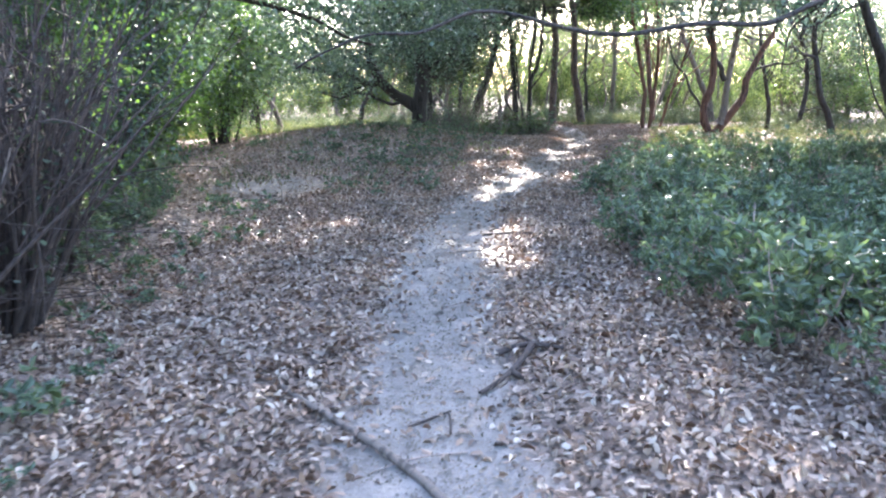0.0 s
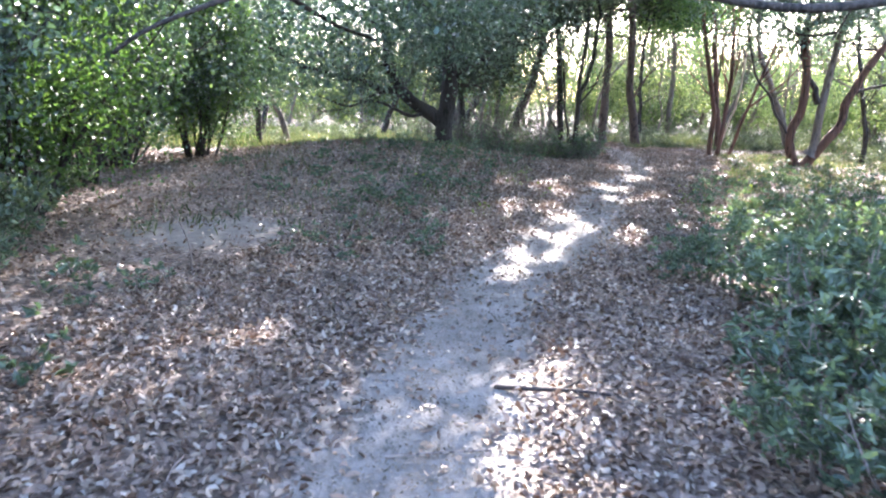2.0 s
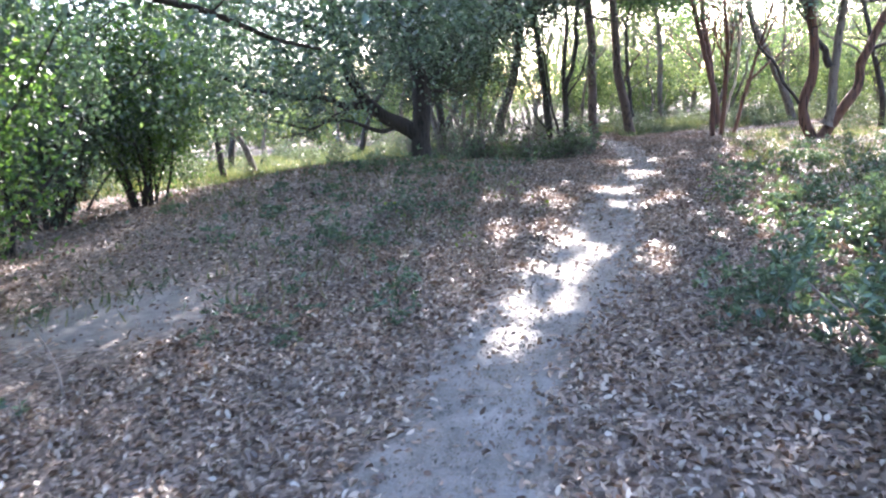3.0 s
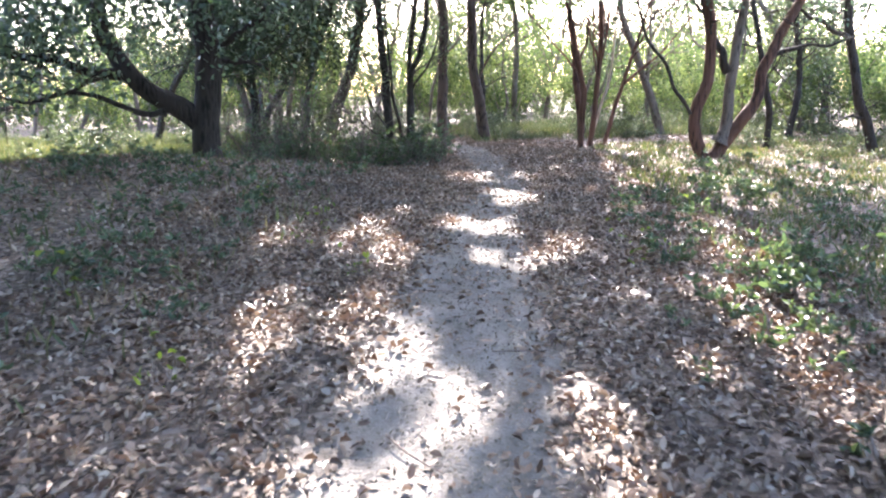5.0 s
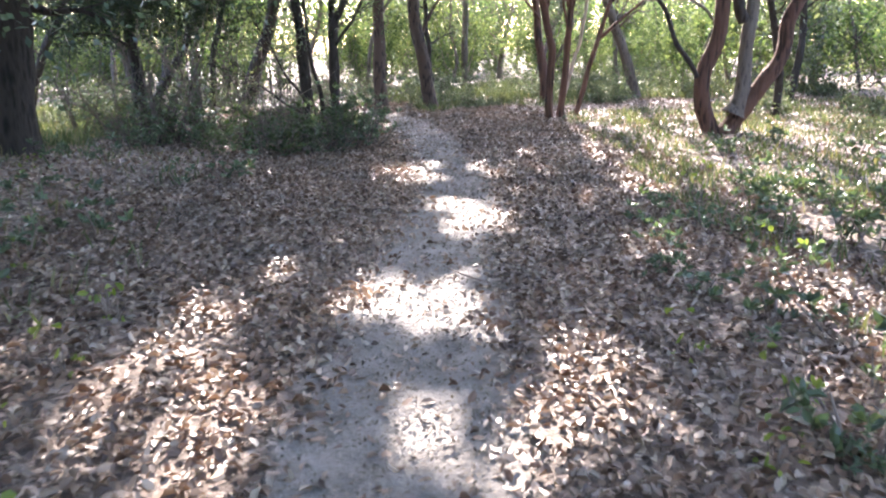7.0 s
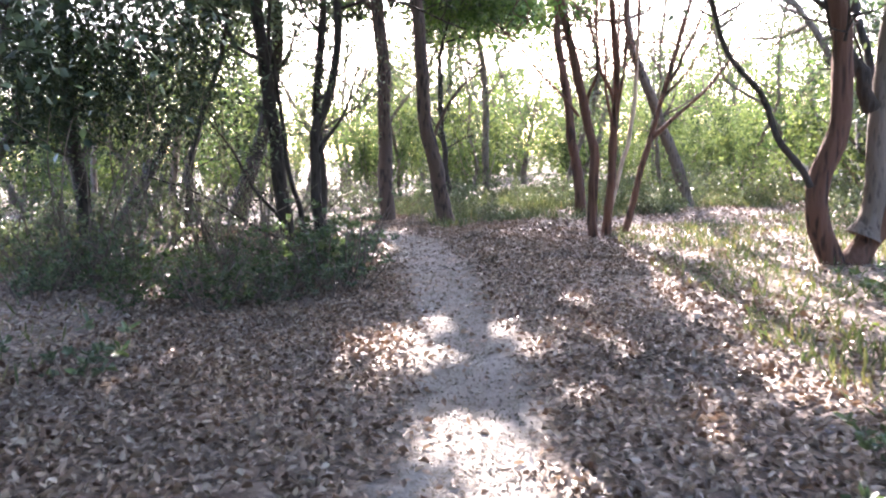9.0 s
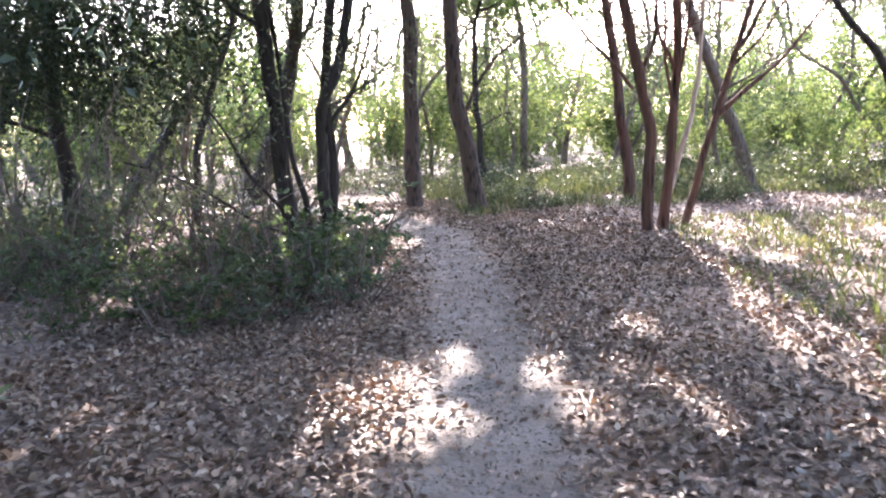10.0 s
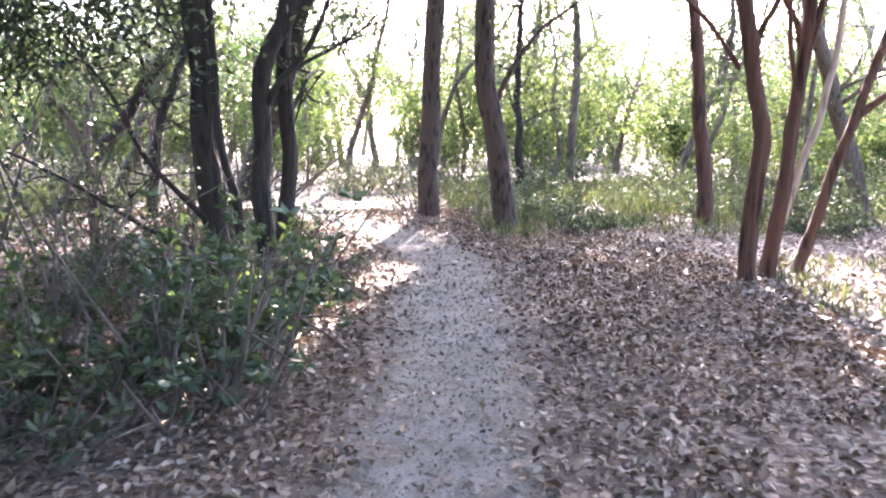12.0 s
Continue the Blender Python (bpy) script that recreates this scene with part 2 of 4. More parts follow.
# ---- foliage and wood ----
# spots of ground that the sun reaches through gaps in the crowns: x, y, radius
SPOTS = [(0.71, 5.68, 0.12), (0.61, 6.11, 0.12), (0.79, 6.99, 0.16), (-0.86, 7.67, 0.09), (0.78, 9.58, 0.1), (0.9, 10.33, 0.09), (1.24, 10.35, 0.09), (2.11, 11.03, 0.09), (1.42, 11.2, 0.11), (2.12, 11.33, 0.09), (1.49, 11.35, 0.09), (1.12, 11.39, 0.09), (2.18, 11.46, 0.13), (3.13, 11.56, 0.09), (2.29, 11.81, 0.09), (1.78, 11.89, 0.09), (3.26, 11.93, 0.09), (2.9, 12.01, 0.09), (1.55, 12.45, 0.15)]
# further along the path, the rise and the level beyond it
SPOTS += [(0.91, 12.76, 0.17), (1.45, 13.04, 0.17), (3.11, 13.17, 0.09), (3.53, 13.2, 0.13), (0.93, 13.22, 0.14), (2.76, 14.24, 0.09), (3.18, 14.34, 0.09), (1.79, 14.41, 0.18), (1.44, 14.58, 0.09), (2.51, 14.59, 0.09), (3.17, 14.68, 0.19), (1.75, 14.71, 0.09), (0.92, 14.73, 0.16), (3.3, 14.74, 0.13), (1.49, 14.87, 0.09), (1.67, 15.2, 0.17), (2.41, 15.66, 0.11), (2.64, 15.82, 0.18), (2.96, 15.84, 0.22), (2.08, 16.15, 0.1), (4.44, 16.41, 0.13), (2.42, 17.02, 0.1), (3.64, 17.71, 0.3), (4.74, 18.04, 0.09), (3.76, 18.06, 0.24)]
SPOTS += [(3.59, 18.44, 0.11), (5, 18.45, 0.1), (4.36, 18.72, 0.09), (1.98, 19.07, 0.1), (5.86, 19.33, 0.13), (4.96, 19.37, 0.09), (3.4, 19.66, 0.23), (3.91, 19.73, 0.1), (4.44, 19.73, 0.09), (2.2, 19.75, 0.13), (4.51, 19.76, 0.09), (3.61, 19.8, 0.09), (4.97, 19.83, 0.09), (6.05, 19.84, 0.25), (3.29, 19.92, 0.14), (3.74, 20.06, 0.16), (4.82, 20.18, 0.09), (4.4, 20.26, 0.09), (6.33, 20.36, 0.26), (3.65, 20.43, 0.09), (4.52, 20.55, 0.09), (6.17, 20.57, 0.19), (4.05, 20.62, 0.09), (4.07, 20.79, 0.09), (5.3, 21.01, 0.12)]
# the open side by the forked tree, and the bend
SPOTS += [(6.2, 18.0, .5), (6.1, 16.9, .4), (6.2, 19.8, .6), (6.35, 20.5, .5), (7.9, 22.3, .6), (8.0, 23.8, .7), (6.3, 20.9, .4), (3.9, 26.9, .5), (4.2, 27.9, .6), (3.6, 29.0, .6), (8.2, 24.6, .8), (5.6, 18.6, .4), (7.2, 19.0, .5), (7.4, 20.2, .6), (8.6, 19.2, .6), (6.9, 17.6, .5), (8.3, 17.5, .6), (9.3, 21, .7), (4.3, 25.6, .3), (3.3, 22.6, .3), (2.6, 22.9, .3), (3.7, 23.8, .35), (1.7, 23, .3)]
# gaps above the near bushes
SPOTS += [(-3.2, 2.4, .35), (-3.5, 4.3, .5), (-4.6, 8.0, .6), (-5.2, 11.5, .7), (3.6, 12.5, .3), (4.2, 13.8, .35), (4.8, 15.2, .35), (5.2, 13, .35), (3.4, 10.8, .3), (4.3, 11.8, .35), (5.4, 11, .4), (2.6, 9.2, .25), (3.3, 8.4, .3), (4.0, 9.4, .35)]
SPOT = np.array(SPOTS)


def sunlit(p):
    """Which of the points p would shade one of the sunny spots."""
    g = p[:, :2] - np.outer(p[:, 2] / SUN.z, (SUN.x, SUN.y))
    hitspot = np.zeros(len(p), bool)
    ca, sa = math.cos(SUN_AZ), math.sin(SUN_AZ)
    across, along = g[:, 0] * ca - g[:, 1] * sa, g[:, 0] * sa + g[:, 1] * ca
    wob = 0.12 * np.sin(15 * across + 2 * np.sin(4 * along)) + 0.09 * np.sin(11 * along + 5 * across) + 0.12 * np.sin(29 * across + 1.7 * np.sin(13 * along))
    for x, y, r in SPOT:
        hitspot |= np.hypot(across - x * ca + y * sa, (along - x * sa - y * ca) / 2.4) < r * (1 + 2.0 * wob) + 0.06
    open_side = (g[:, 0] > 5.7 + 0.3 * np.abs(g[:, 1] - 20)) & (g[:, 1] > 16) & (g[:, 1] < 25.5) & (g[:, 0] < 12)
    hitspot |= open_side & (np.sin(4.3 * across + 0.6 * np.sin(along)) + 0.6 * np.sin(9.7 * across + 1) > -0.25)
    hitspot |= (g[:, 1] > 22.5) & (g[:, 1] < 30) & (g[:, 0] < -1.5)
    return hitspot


def unit(v):
    return v / np.maximum(np.linalg.norm(v, axis=1, keepdims=True), 1e-9)


def leaf_arrays(p, length, width, droop=0.0, flat=0.0, full=False, aim=None):
    """Folded leaves at the points p: two triangles each, or four with a rounder outline."""
    k = len(p)
    u = rng.normal(size=(k, 3))
    u[:, 2] = u[:, 2] * (1 - flat) - droop
    u = unit(u) if aim is None else unit(aim + 0.18 * u)
    w = rng.normal(size=(k, 3)) * (1 - 0.6 * flat)
    w[:, 2] += 0.8 + 1.5 * flat
    v = unit(np.cross(w, u))
    nrm = np.cross(u, v)
    L = (length * rng.uniform(0.65, 1.25, k))[:, None]
    W = (width * rng.uniform(0.7, 1.2, k))[:, None]
    if full:
        c = rng.uniform(-0.25, 0.65, k)[:, None] * W
        vs = np.stack([p, p + u * L * .3 + v * W * .5 + nrm * c, p + u * L * .72 + v * W * .42 + nrm * c, p + u * L - nrm * c, p + u * L * .72 - v * W * .42 + nrm * c, p + u * L * .3 - v * W * .5 + nrm * c], 1).reshape(-1, 3)
        tri = np.array([[0, 1, 2], [0, 2, 3], [0, 3, 4], [0, 4, 5]])
    else:
        vs = np.stack([p, p + u * L * .5 + v * W * .5 + nrm * W * .15, p + u * L, p + u * L * .5 - v * W * .5 + nrm * W * .15], 1).reshape(-1, 3)
        tri = np.array([[0, 1, 2], [0, 2, 3]])
    n = vs.shape[0] // k
    f = (np.arange(k)[:, None, None] * n + tri[None]).reshape(-1, 3)
    return vs, f


def leaf_mesh(name, p, length, width, mat, **kw):
    vs, f = leaf_arrays(np.asarray(p), length, width, **kw)
    return mesh_from(name, vs, f, mat)


class Wood:
    """Collects tapered, slightly knotty tubes into one mesh."""

    def __init__(self, step=0.09):
        self.v, self.f, self.n, self.step = [], [], 0, step

    def tube(self, pts, r0, r1, sides=8, knot=0.08, flare=0.0):
        pts = np.asarray(pts, float)
        s = np.concatenate([[0], np.cumsum(np.linalg.norm(np.diff(pts, axis=0), axis=1))])
        m = max(3, min(90, int(s[-1] / max(self.step, 1.3 * r0)) + 2))
        q = np.linspace(0, s[-1], m)
        c = np.stack([np.interp(q, s, pts[:, i]) for i in range(3)], 1)
        for _ in range(2):
            c[1:-1] = (c[:-2] + 2 * c[1:-1] + c[2:]) / 4
        t = unit(np.gradient(c, axis=0))
        a = unit(np.cross(t, np.array([0.31, 0.95, 0.05]) + 0 * t))
        b = np.cross(t, a)
        g = q / s[-1]
        rad = r0 + (r1 - r0) * g ** 0.85
        rad = rad * (1 + flare * np.exp(-q / (1.2 * r0)))
        ang = np.linspace(0, 2 * np.pi, sides, endpoint=False)
        bumpy = 1 + knot * rng.normal(size=(m, sides)) * 0.6 + 0.45 * knot * rng.normal(size=(m, 1))
        ring = c[:, None] + (rad[:, None] * bumpy)[..., None] * (np.cos(ang)[None, :, None] * a[:, None] + np.sin(ang)[None, :, None] * b[:, None])
        i = np.arange(m * sides).reshape(m, sides)
        j = np.roll(i, -1, 1)
        quad = np.stack([i[:-1], j[:-1], j[1:], i[1:]], -1).reshape(-1, 4)
        self.v.append(ring.reshape(-1, 3))
        self.f.append(quad + self.n)
        self.n += m * sides
        return c

    def mesh(self, name, mat):
        return mesh_from(name, np.concatenate(self.v), np.concatenate(self.f), mat, smooth=True)


def wander(start, way, length, steps=5, curl=0.25, lift=0.0):
    """A crooked line from start in the direction way."""
    p, d, out = np.array(start, float), np.array(way, float), []
    d /= np.linalg.norm(d)
    out.append(p.copy())
    for _ in range(steps):
        d = d + rng.normal(size=3) * curl
        d[2] += lift
        d /= np.linalg.norm(d)
        p = p + d * length / steps
        out.append(p.copy())
    return np.array(out)


def limbs_from(wood, line, r, count, reach, low=0.35, lift=0.1, sub=3, curl=0.28, each=None):
    """Side branches with twigs along a stem. Gives the tips and points along the twigs. each: called with every branch, to make it a part."""
    ends = []
    m = len(line)
    for _ in range(count):
        i = int(rng.uniform(low, 0.98) * (m - 1))
        th = rng.uniform(0, 2 * np.pi)
        way = (math.cos(th), math.sin(th), rng.uniform(0.05, 0.7))
        ln = reach * rng.uniform(0.55, 1.15)
        c = wood.tube(wander(line[i], way, ln, 6, curl, lift), r * rng.uniform(0.25, 0.42), r * 0.07 + 0.004, 6)
        for _ in range(sub):
            k = int(rng.uniform(0.35, 0.98) * (len(c) - 1))
            w2 = np.array(way) + rng.normal(size=3) * 0.9
            c2 = wood.tube(wander(c[k], w2, ln * rng.uniform(0.3, 0.6), 5, 0.35, lift), r * 0.1 + 0.005, 0.004, 5)
            ends.extend(c2[len(c2) // 3::2])
        ends.append(c[-1])
        if each:
            each(wood)
            wood = Wood(wood.step)
    return np.array(ends)


def clumps(ends, count, spread, low=-9.0):
    """Leaf places gathered round the twig ends."""
    c = ends[rng.integers(0, len(ends), count)]
    p = c + np.clip(rng.normal(size=(count, 3)), -1.9, 1.9) * spread * rng.uniform(0.3, 1.1, (count, 1))
    return p[p[:, 2] > low]


def rosettes(ends, count, spread, low, each=8):
    """Whorls of leaves at the twig ends: places and directions."""
    c = clumps(ends, count // each, spread, low)
    p = np.repeat(c, each, 0)
    aim = rng.normal(size=p.shape) * (1, 1, 0.45)
    aim[:, 2] += 0.55
    return p + rng.normal(size=p.shape) * 0.008, unit(aim)


def canopy_points(box, count):
    """Leaf places in loose clumps inside an ellipsoid: centre x, y, z and radii."""
    c, r = np.array(box[:3]), np.array(box[3:])
    k = 190
    mid = unit(rng.normal(size=(k, 3))) * rng.uniform(0.25, 1, (k, 1)) ** (1 / 2.2) * r + c
    p = mid[rng.integers(0, k, count)] + np.clip(rng.normal(size=(count, 3)), -1.9, 1.9) * np.array([.42, .42, .3])
    return p


def tree(name, label, base, stems, bark, leafmat, crown=None, branches=9, reach=1.8, leaves=5000, leaf=(0.10, 0.05), low=2.2, extra=(), spread=0.4, flare=0.35, group="", shade_canopy=None, shade=0, drape=(), bare=0.5):
    """stems: lists of (x, y, z) from the base with a first and last radius. crown: height of the tree. Shade canopy: an
    ellipsoid, in the world, of added leaves mostly out of view, to darken the ground.
    """
    z0 = ground(base[0], base[1])
    t = thing(name, label, "tree", (base[0], base[1], z0 - 0.05), group)
    ends = []

    def as_part(w):
        part("limb", w.mesh("limb", bark), t)

    for pts, r0, r1, *own in stems:
        w = Wood()
        q = np.array(pts, float)
        q = np.stack([np.interp(np.arange(0, len(q) - .6, .5), np.arange(len(q)), q[:, i]) for i in range(3)], 1)
        q[1:-1, :2] += rng.normal(size=(len(q) - 2, 2)) * min(.03, .28 * r0)
        c = w.tube(q, r0, r1, 14, 0.065, flare)
        part("trunk", w.mesh("trunk", own[0] if own else bark), t)
        if crown:
            n = max(2, int(branches / len(stems)))
            tip = wander(c[-1], (c[-1] - c[-3]) + np.array([0, 0, 0.3]), crown - c[-1][2], 6, 0.16, 0.12)
            limb = Wood()
            c2 = limb.tube(tip, r1, 0.02, 8)
            as_part(limb)
            line = np.concatenate([c[int(len(c) * bare):], c2])
            ends.append(limbs_from(Wood(0.13), line, r1 * 1.3, n, reach, 0.15, sub=5, each=as_part))
    for pts, r0, r1 in extra:
        limb = Wood()
        q = np.array(pts, float)
        q = np.stack([np.interp(np.arange(0, len(q) - .5, .5), np.arange(len(q)), q[:, i]) for i in range(3)], 1)
        q[1:-1] += rng.normal(size=q[1:-1].shape) * min(0.07, 0.9 * r0 + 0.01)
        c = limb.tube(q, r0, r1, 8)
        ends.append(limbs_from(limb, c, r1 * 1.6, 5, reach * 0.55, 0.4, sub=4, each=as_part))
    origin = np.array([base[0], base[1], z0 - 0.05])
    vs, fs, n = [], [], 0
    groups = [(clumps(np.concatenate(ends), leaves, spread), leaf)] if leaves and ends else []
    # big leaves above the view, added for the shade they cast
    if shade_canopy:
        groups.append((canopy_points(shade_canopy, shade) - origin, (0.15, 0.085)))
    # low drapes are seen foliage; the high ones only add shade
    for *box, count in drape:
        groups.append((canopy_points(box, count) - origin, leaf))
    for p, size in groups:
        wp = p + origin
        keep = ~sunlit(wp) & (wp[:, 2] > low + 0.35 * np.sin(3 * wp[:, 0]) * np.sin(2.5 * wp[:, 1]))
        if keep.sum():
            v, f = leaf_arrays(p[keep], size[0], size[1], droop=0.3)
            vs.append(v), fs.append(f + n)
            n += len(v)
    if n:
        part("crown", mesh_from("crown", np.concatenate(vs), np.concatenate(fs), leafmat), t)
    return t


# ---- the trees by the path ----
# last drape: unseen leaves, added to stop sun leaking onto the path
oak = tree("oak_tree", "old dark oak with crooked trunk and low limb on a mound", (-0.1, 20.4),
           [([(0, 0, -.1), (-.03, 0, .35), (.05, 0, .8), (.12, 0, 1.45), (.02, .05, 2.2), (.2, .1, 3.2)], .195, .15)], OAK_BARK, OAK_LEAF,
           crown=7.5, branches=12, reach=3.6, leaves=16000, leaf=(.10, .055), low=1.0, spread=.55, shade_canopy=(-.8, 19.2, 5.0, 4.8, 4.8, 2.0), shade=9000, drape=[(-3.3, 17.8, 2.5, 2.5, 3.0, 1.1, 10000), (-.6, 15.4, 3.0, 2.4, 2.2, .8, 4500), (-5.6, 19.8, 2.0, 2.4, 2.8, 1.2, 13000), (-.3, 18.6, 2.9, 1.6, 1.2, .9, 4000), (3.2, 20.0, 5.2, 2.2, 3.4, .5, 17000)],
           extra=[([(.08, 0, .42), (-.12, 0, .66), (-.4, -.04, .84), (-.7, -.08, 1.0), (-.95, -.12, 1.2), (-1.13, -.1, 1.42), (-1.2, -.05, 1.8), (-1.24, 0, 2.4), (-1.4, -.2, 3.6), (-1.9, -.8, 4.8)], .165, .06),
                  ([(-.3, 0, .85), (-.8, -.3, .8), (-1.3, -.5, .95), (-2.0, -.9, .92), (-2.6, -1.2, 1.1)], .05, .015), ([(-.95, -.1, 1.2), (-1.4, .3, 1.2), (-2.0, .7, 1.0), (-2.7, .9, 1.05)], .04, .012),
                  ([(-1.02, -.12, 1.3), (-1.5, -.3, 1.25), (-2.1, -.7, 1.5), (-3.0, -1.2, 1.75), (-4.2, -1.8, 2.4)], .07, .025),
                  ([(.1, 0, 1.5), (.45, -.1, 1.7), (.9, -.2, 1.95), (1.5, -.3, 2.4)], .06, .02),
                  ([(.1, 0, 1.4), (.5, .1, 1.42), (.9, .2, 1.3)], .05, .015),
                  ([(0, 0, 2.4), (-.6, -2, 3.2), (-1, -4.5, 3.6), (-1.2, -6.5, 3.4), (-1.1, -8, 3.0)], .1, .03),
                  ([(0, 0, 2.8), (1.2, -2.5, 3.8), (1.6, -5, 4.2), (2.0, -7.5, 4.0)], .1, .03),
                  ([(-1.3, 0, 2.5), (-2.6, -2.5, 3.0), (-3.2, -5, 3.2), (-3.4, -7, 2.9)], .08, .025)])

# first drape: added leaves out of view that thicken the shade below
fork = tree("forked_tree", "three-stemmed tree with curving reddish-brown trunks from one root", (8.14, 21.3),
            [([(.03, .02, -.15), (-.1, .05, .2), (-.24, .07, .5), (-.3, .07, .7), (-.25, .05, .95), (-.03, 0, 1.4), (0, 0, 2.2), (-.1, .1, 3.0)], .118, .08, RED_BARK),
             ([(.2, -.04, .3), (.26, -.02, .6), (.36, 0, 1.2), (.5, .05, 2.0), (.7, .1, 3.2)], .1, .07, GREY_BARK),
             ([(.0, -.02, -.12), (.16, -.04, .14), (.48, -.1, .54), (.74, -.15, .9), (.84, -.17, 1.1), (.84, -.18, 1.42), (1.06, -.22, 2.05), (1.5, -.3, 2.8)], .118, .075, RED_BARK)], OAK_BARK, OAK_LEAF,
            crown=6.5, branches=12, reach=2.2, leaves=7000, low=2.5, flare=.75, shade_canopy=(7.4, 20.0, 5.2, 3.3, 3.3, 1.6), shade=20000, drape=[(5.2, 19.0, 5.2, 1.6, 3.2, .5, 9000), (7.7, 20.7, 3.5, 2.0, 1.8, .6, 7000)],
            extra=[([(.3, 0, 1.5), (.15, 0, 1.8), (0, 0, 2.3), (-.3, .2, 3.2)], .08, .05), ([(1.0, -.2, 1.75), (1.4, -.3, 1.9), (1.9, -.4, 1.85), (2.4, -.5, 2.05)], .045, .015),
                   ([(-.35, 0, .8), (-.6, .1, 1.2), (-.75, .1, 1.7), (-1.15, .2, 2.1), (-1.3, .3, 2.9)], .036, .02)])

red = tree("red_barked_tree", "clump of slender red-barked trunks, one pale, leaning apart from one foot", (7.62, 25.22),
           [([(-.35, -.2, -.1), (-.36, -.2, .5), (-.37, -.2, .95), (-.41, -.2, 1.6), (-.56, -.2, 2.3), (-.8, -.1, 3.6)], .075, .055, RED_BARK),
            ([(-.1, .0, -.1), (-.04, .0, .5), (.02, .0, .95), (.08, .0, 1.55), (.12, .0, 2.3), (.1, .1, 3.6)], .07, .04, RED_BARK),
            ([(-.14, .06, -.1), (.0, .05, .4), (.14, .05, .9), (.3, .05, 1.35), (.4, .05, 1.85), (.52, .1, 3.0)], .036, .024, PALE_BARK),
            ([(.05, .08, .9), (.12, .1, 1.6), (.2, .12, 2.4), (.26, .15, 3.4)], .03, .018, PALE_BARK),
            ([(.24, .2, -.1), (.4, .2, .4), (.53, .2, .8), (.66, .2, 1.2), (.9, .2, 1.9), (1.3, .2, 3.1)], .055, .03, RED_BARK)], RED_BARK, FRESH_LEAF,
           crown=7, branches=12, reach=2.0, leaves=6000, low=3.0, flare=.25, shade_canopy=(6.9, 25.2, 5.8, 2.6, 2.6, 1.6), shade=14000, drape=[(7.2, 25.0, 4.0, 1.6, 1.5, .6, 4000)],
           extra=[([(.74, .2, 1.4), (1.15, .15, 1.75), (1.7, .1, 2.2), (2.3, .1, 2.9)], .035, .012), ([(.1, .05, 1.9), (-.15, .0, 2.3), (-.2, 0, 3.2)], .03, .012),
                  ([(-.55, -.2, 1.75), (-.85, -.2, 2.1), (-1.2, -.25, 2.5), (-1.75, -.3, 3.0)], .022, .008), ([(1.0, .2, 2.2), (1.3, .15, 2.6), (1.45, .1, 3.2), (1.8, .1, 3.9)], .028, .012),
                  ([(.85, .15, 1.95), (1.3, .1, 2.3), (1.6, .05, 2.85), (1.7, 0, 3.5)], .02, .008), ([(.08, .0, 1.5), (.25, .05, 2.0), (.34, .1, 3.3)], .026, .012), ([(.08, .0, 1.45), (-.06, .0, 2.1), (-.12, 0, 3.3)], .024, .012), ([(.1, 0, 1.8), (.2, -.1, 2.3), (.2, -.15, 3.4)], .02, .01), ([(-.42, -.2, 1.7), (-.36, -.25, 2.3), (-.3, -.3, 3.3)], .028, .012)])

tree("red_barked_tree", "slim red-brown trunk standing behind the clump", (8.75, 29.0), [([(0, 0, -.1), (-.05, 0, 1), (-.2, 0, 2), (-.4, 0, 3.4)], .11, .07)], RED_BARK, FRESH_LEAF, crown=6.5, branches=7, reach=1.6, leaves=3000, low=2.8, shade_canopy=(8.0, 31.5, 5.6, 3.2, 3.0, 1.5), shade=22000)
tree("pine_tree", "brown pine with a bowed trunk and bare bough by the path", (5.95, 28.45),
     [([(.02, 0, -.1), (-.06, 0, .5), (-.16, 0, .97), (-.27, 0, 1.8), (-.38, 0, 3.1), (-.5, 0, 4.6)], .15, .1)], PINE_BARK, NEEDLE, crown=9, branches=9, reach=2.2, leaves=6000, leaf=(.16, .02), low=3.6, shade_canopy=(6.3, 30.0, 6.2, 2.8, 2.6, 1.6), shade=20000,
     extra=[([(-.22, 0, 1.5), (.1, 0, 2.2), (.6, 0, 2.65), (1.3, 0, 3.1)], .04, .01)])
tree("pine_tree", "straight grey-brown pine, leafy shoots at its foot", (5.12, 29.95), [([(0, 0, -.1), (0, 0, 1.5), (.02, 0, 3), (.0, 0, 5)], .15, .11)], PINE_BARK, NEEDLE, crown=10, branches=9, reach=2.2, leaves=6000, leaf=(.16, .02), low=3.8, shade_canopy=(5.6, 34.0, 6.2, 3.0, 2.8, 1.7), shade=20000)
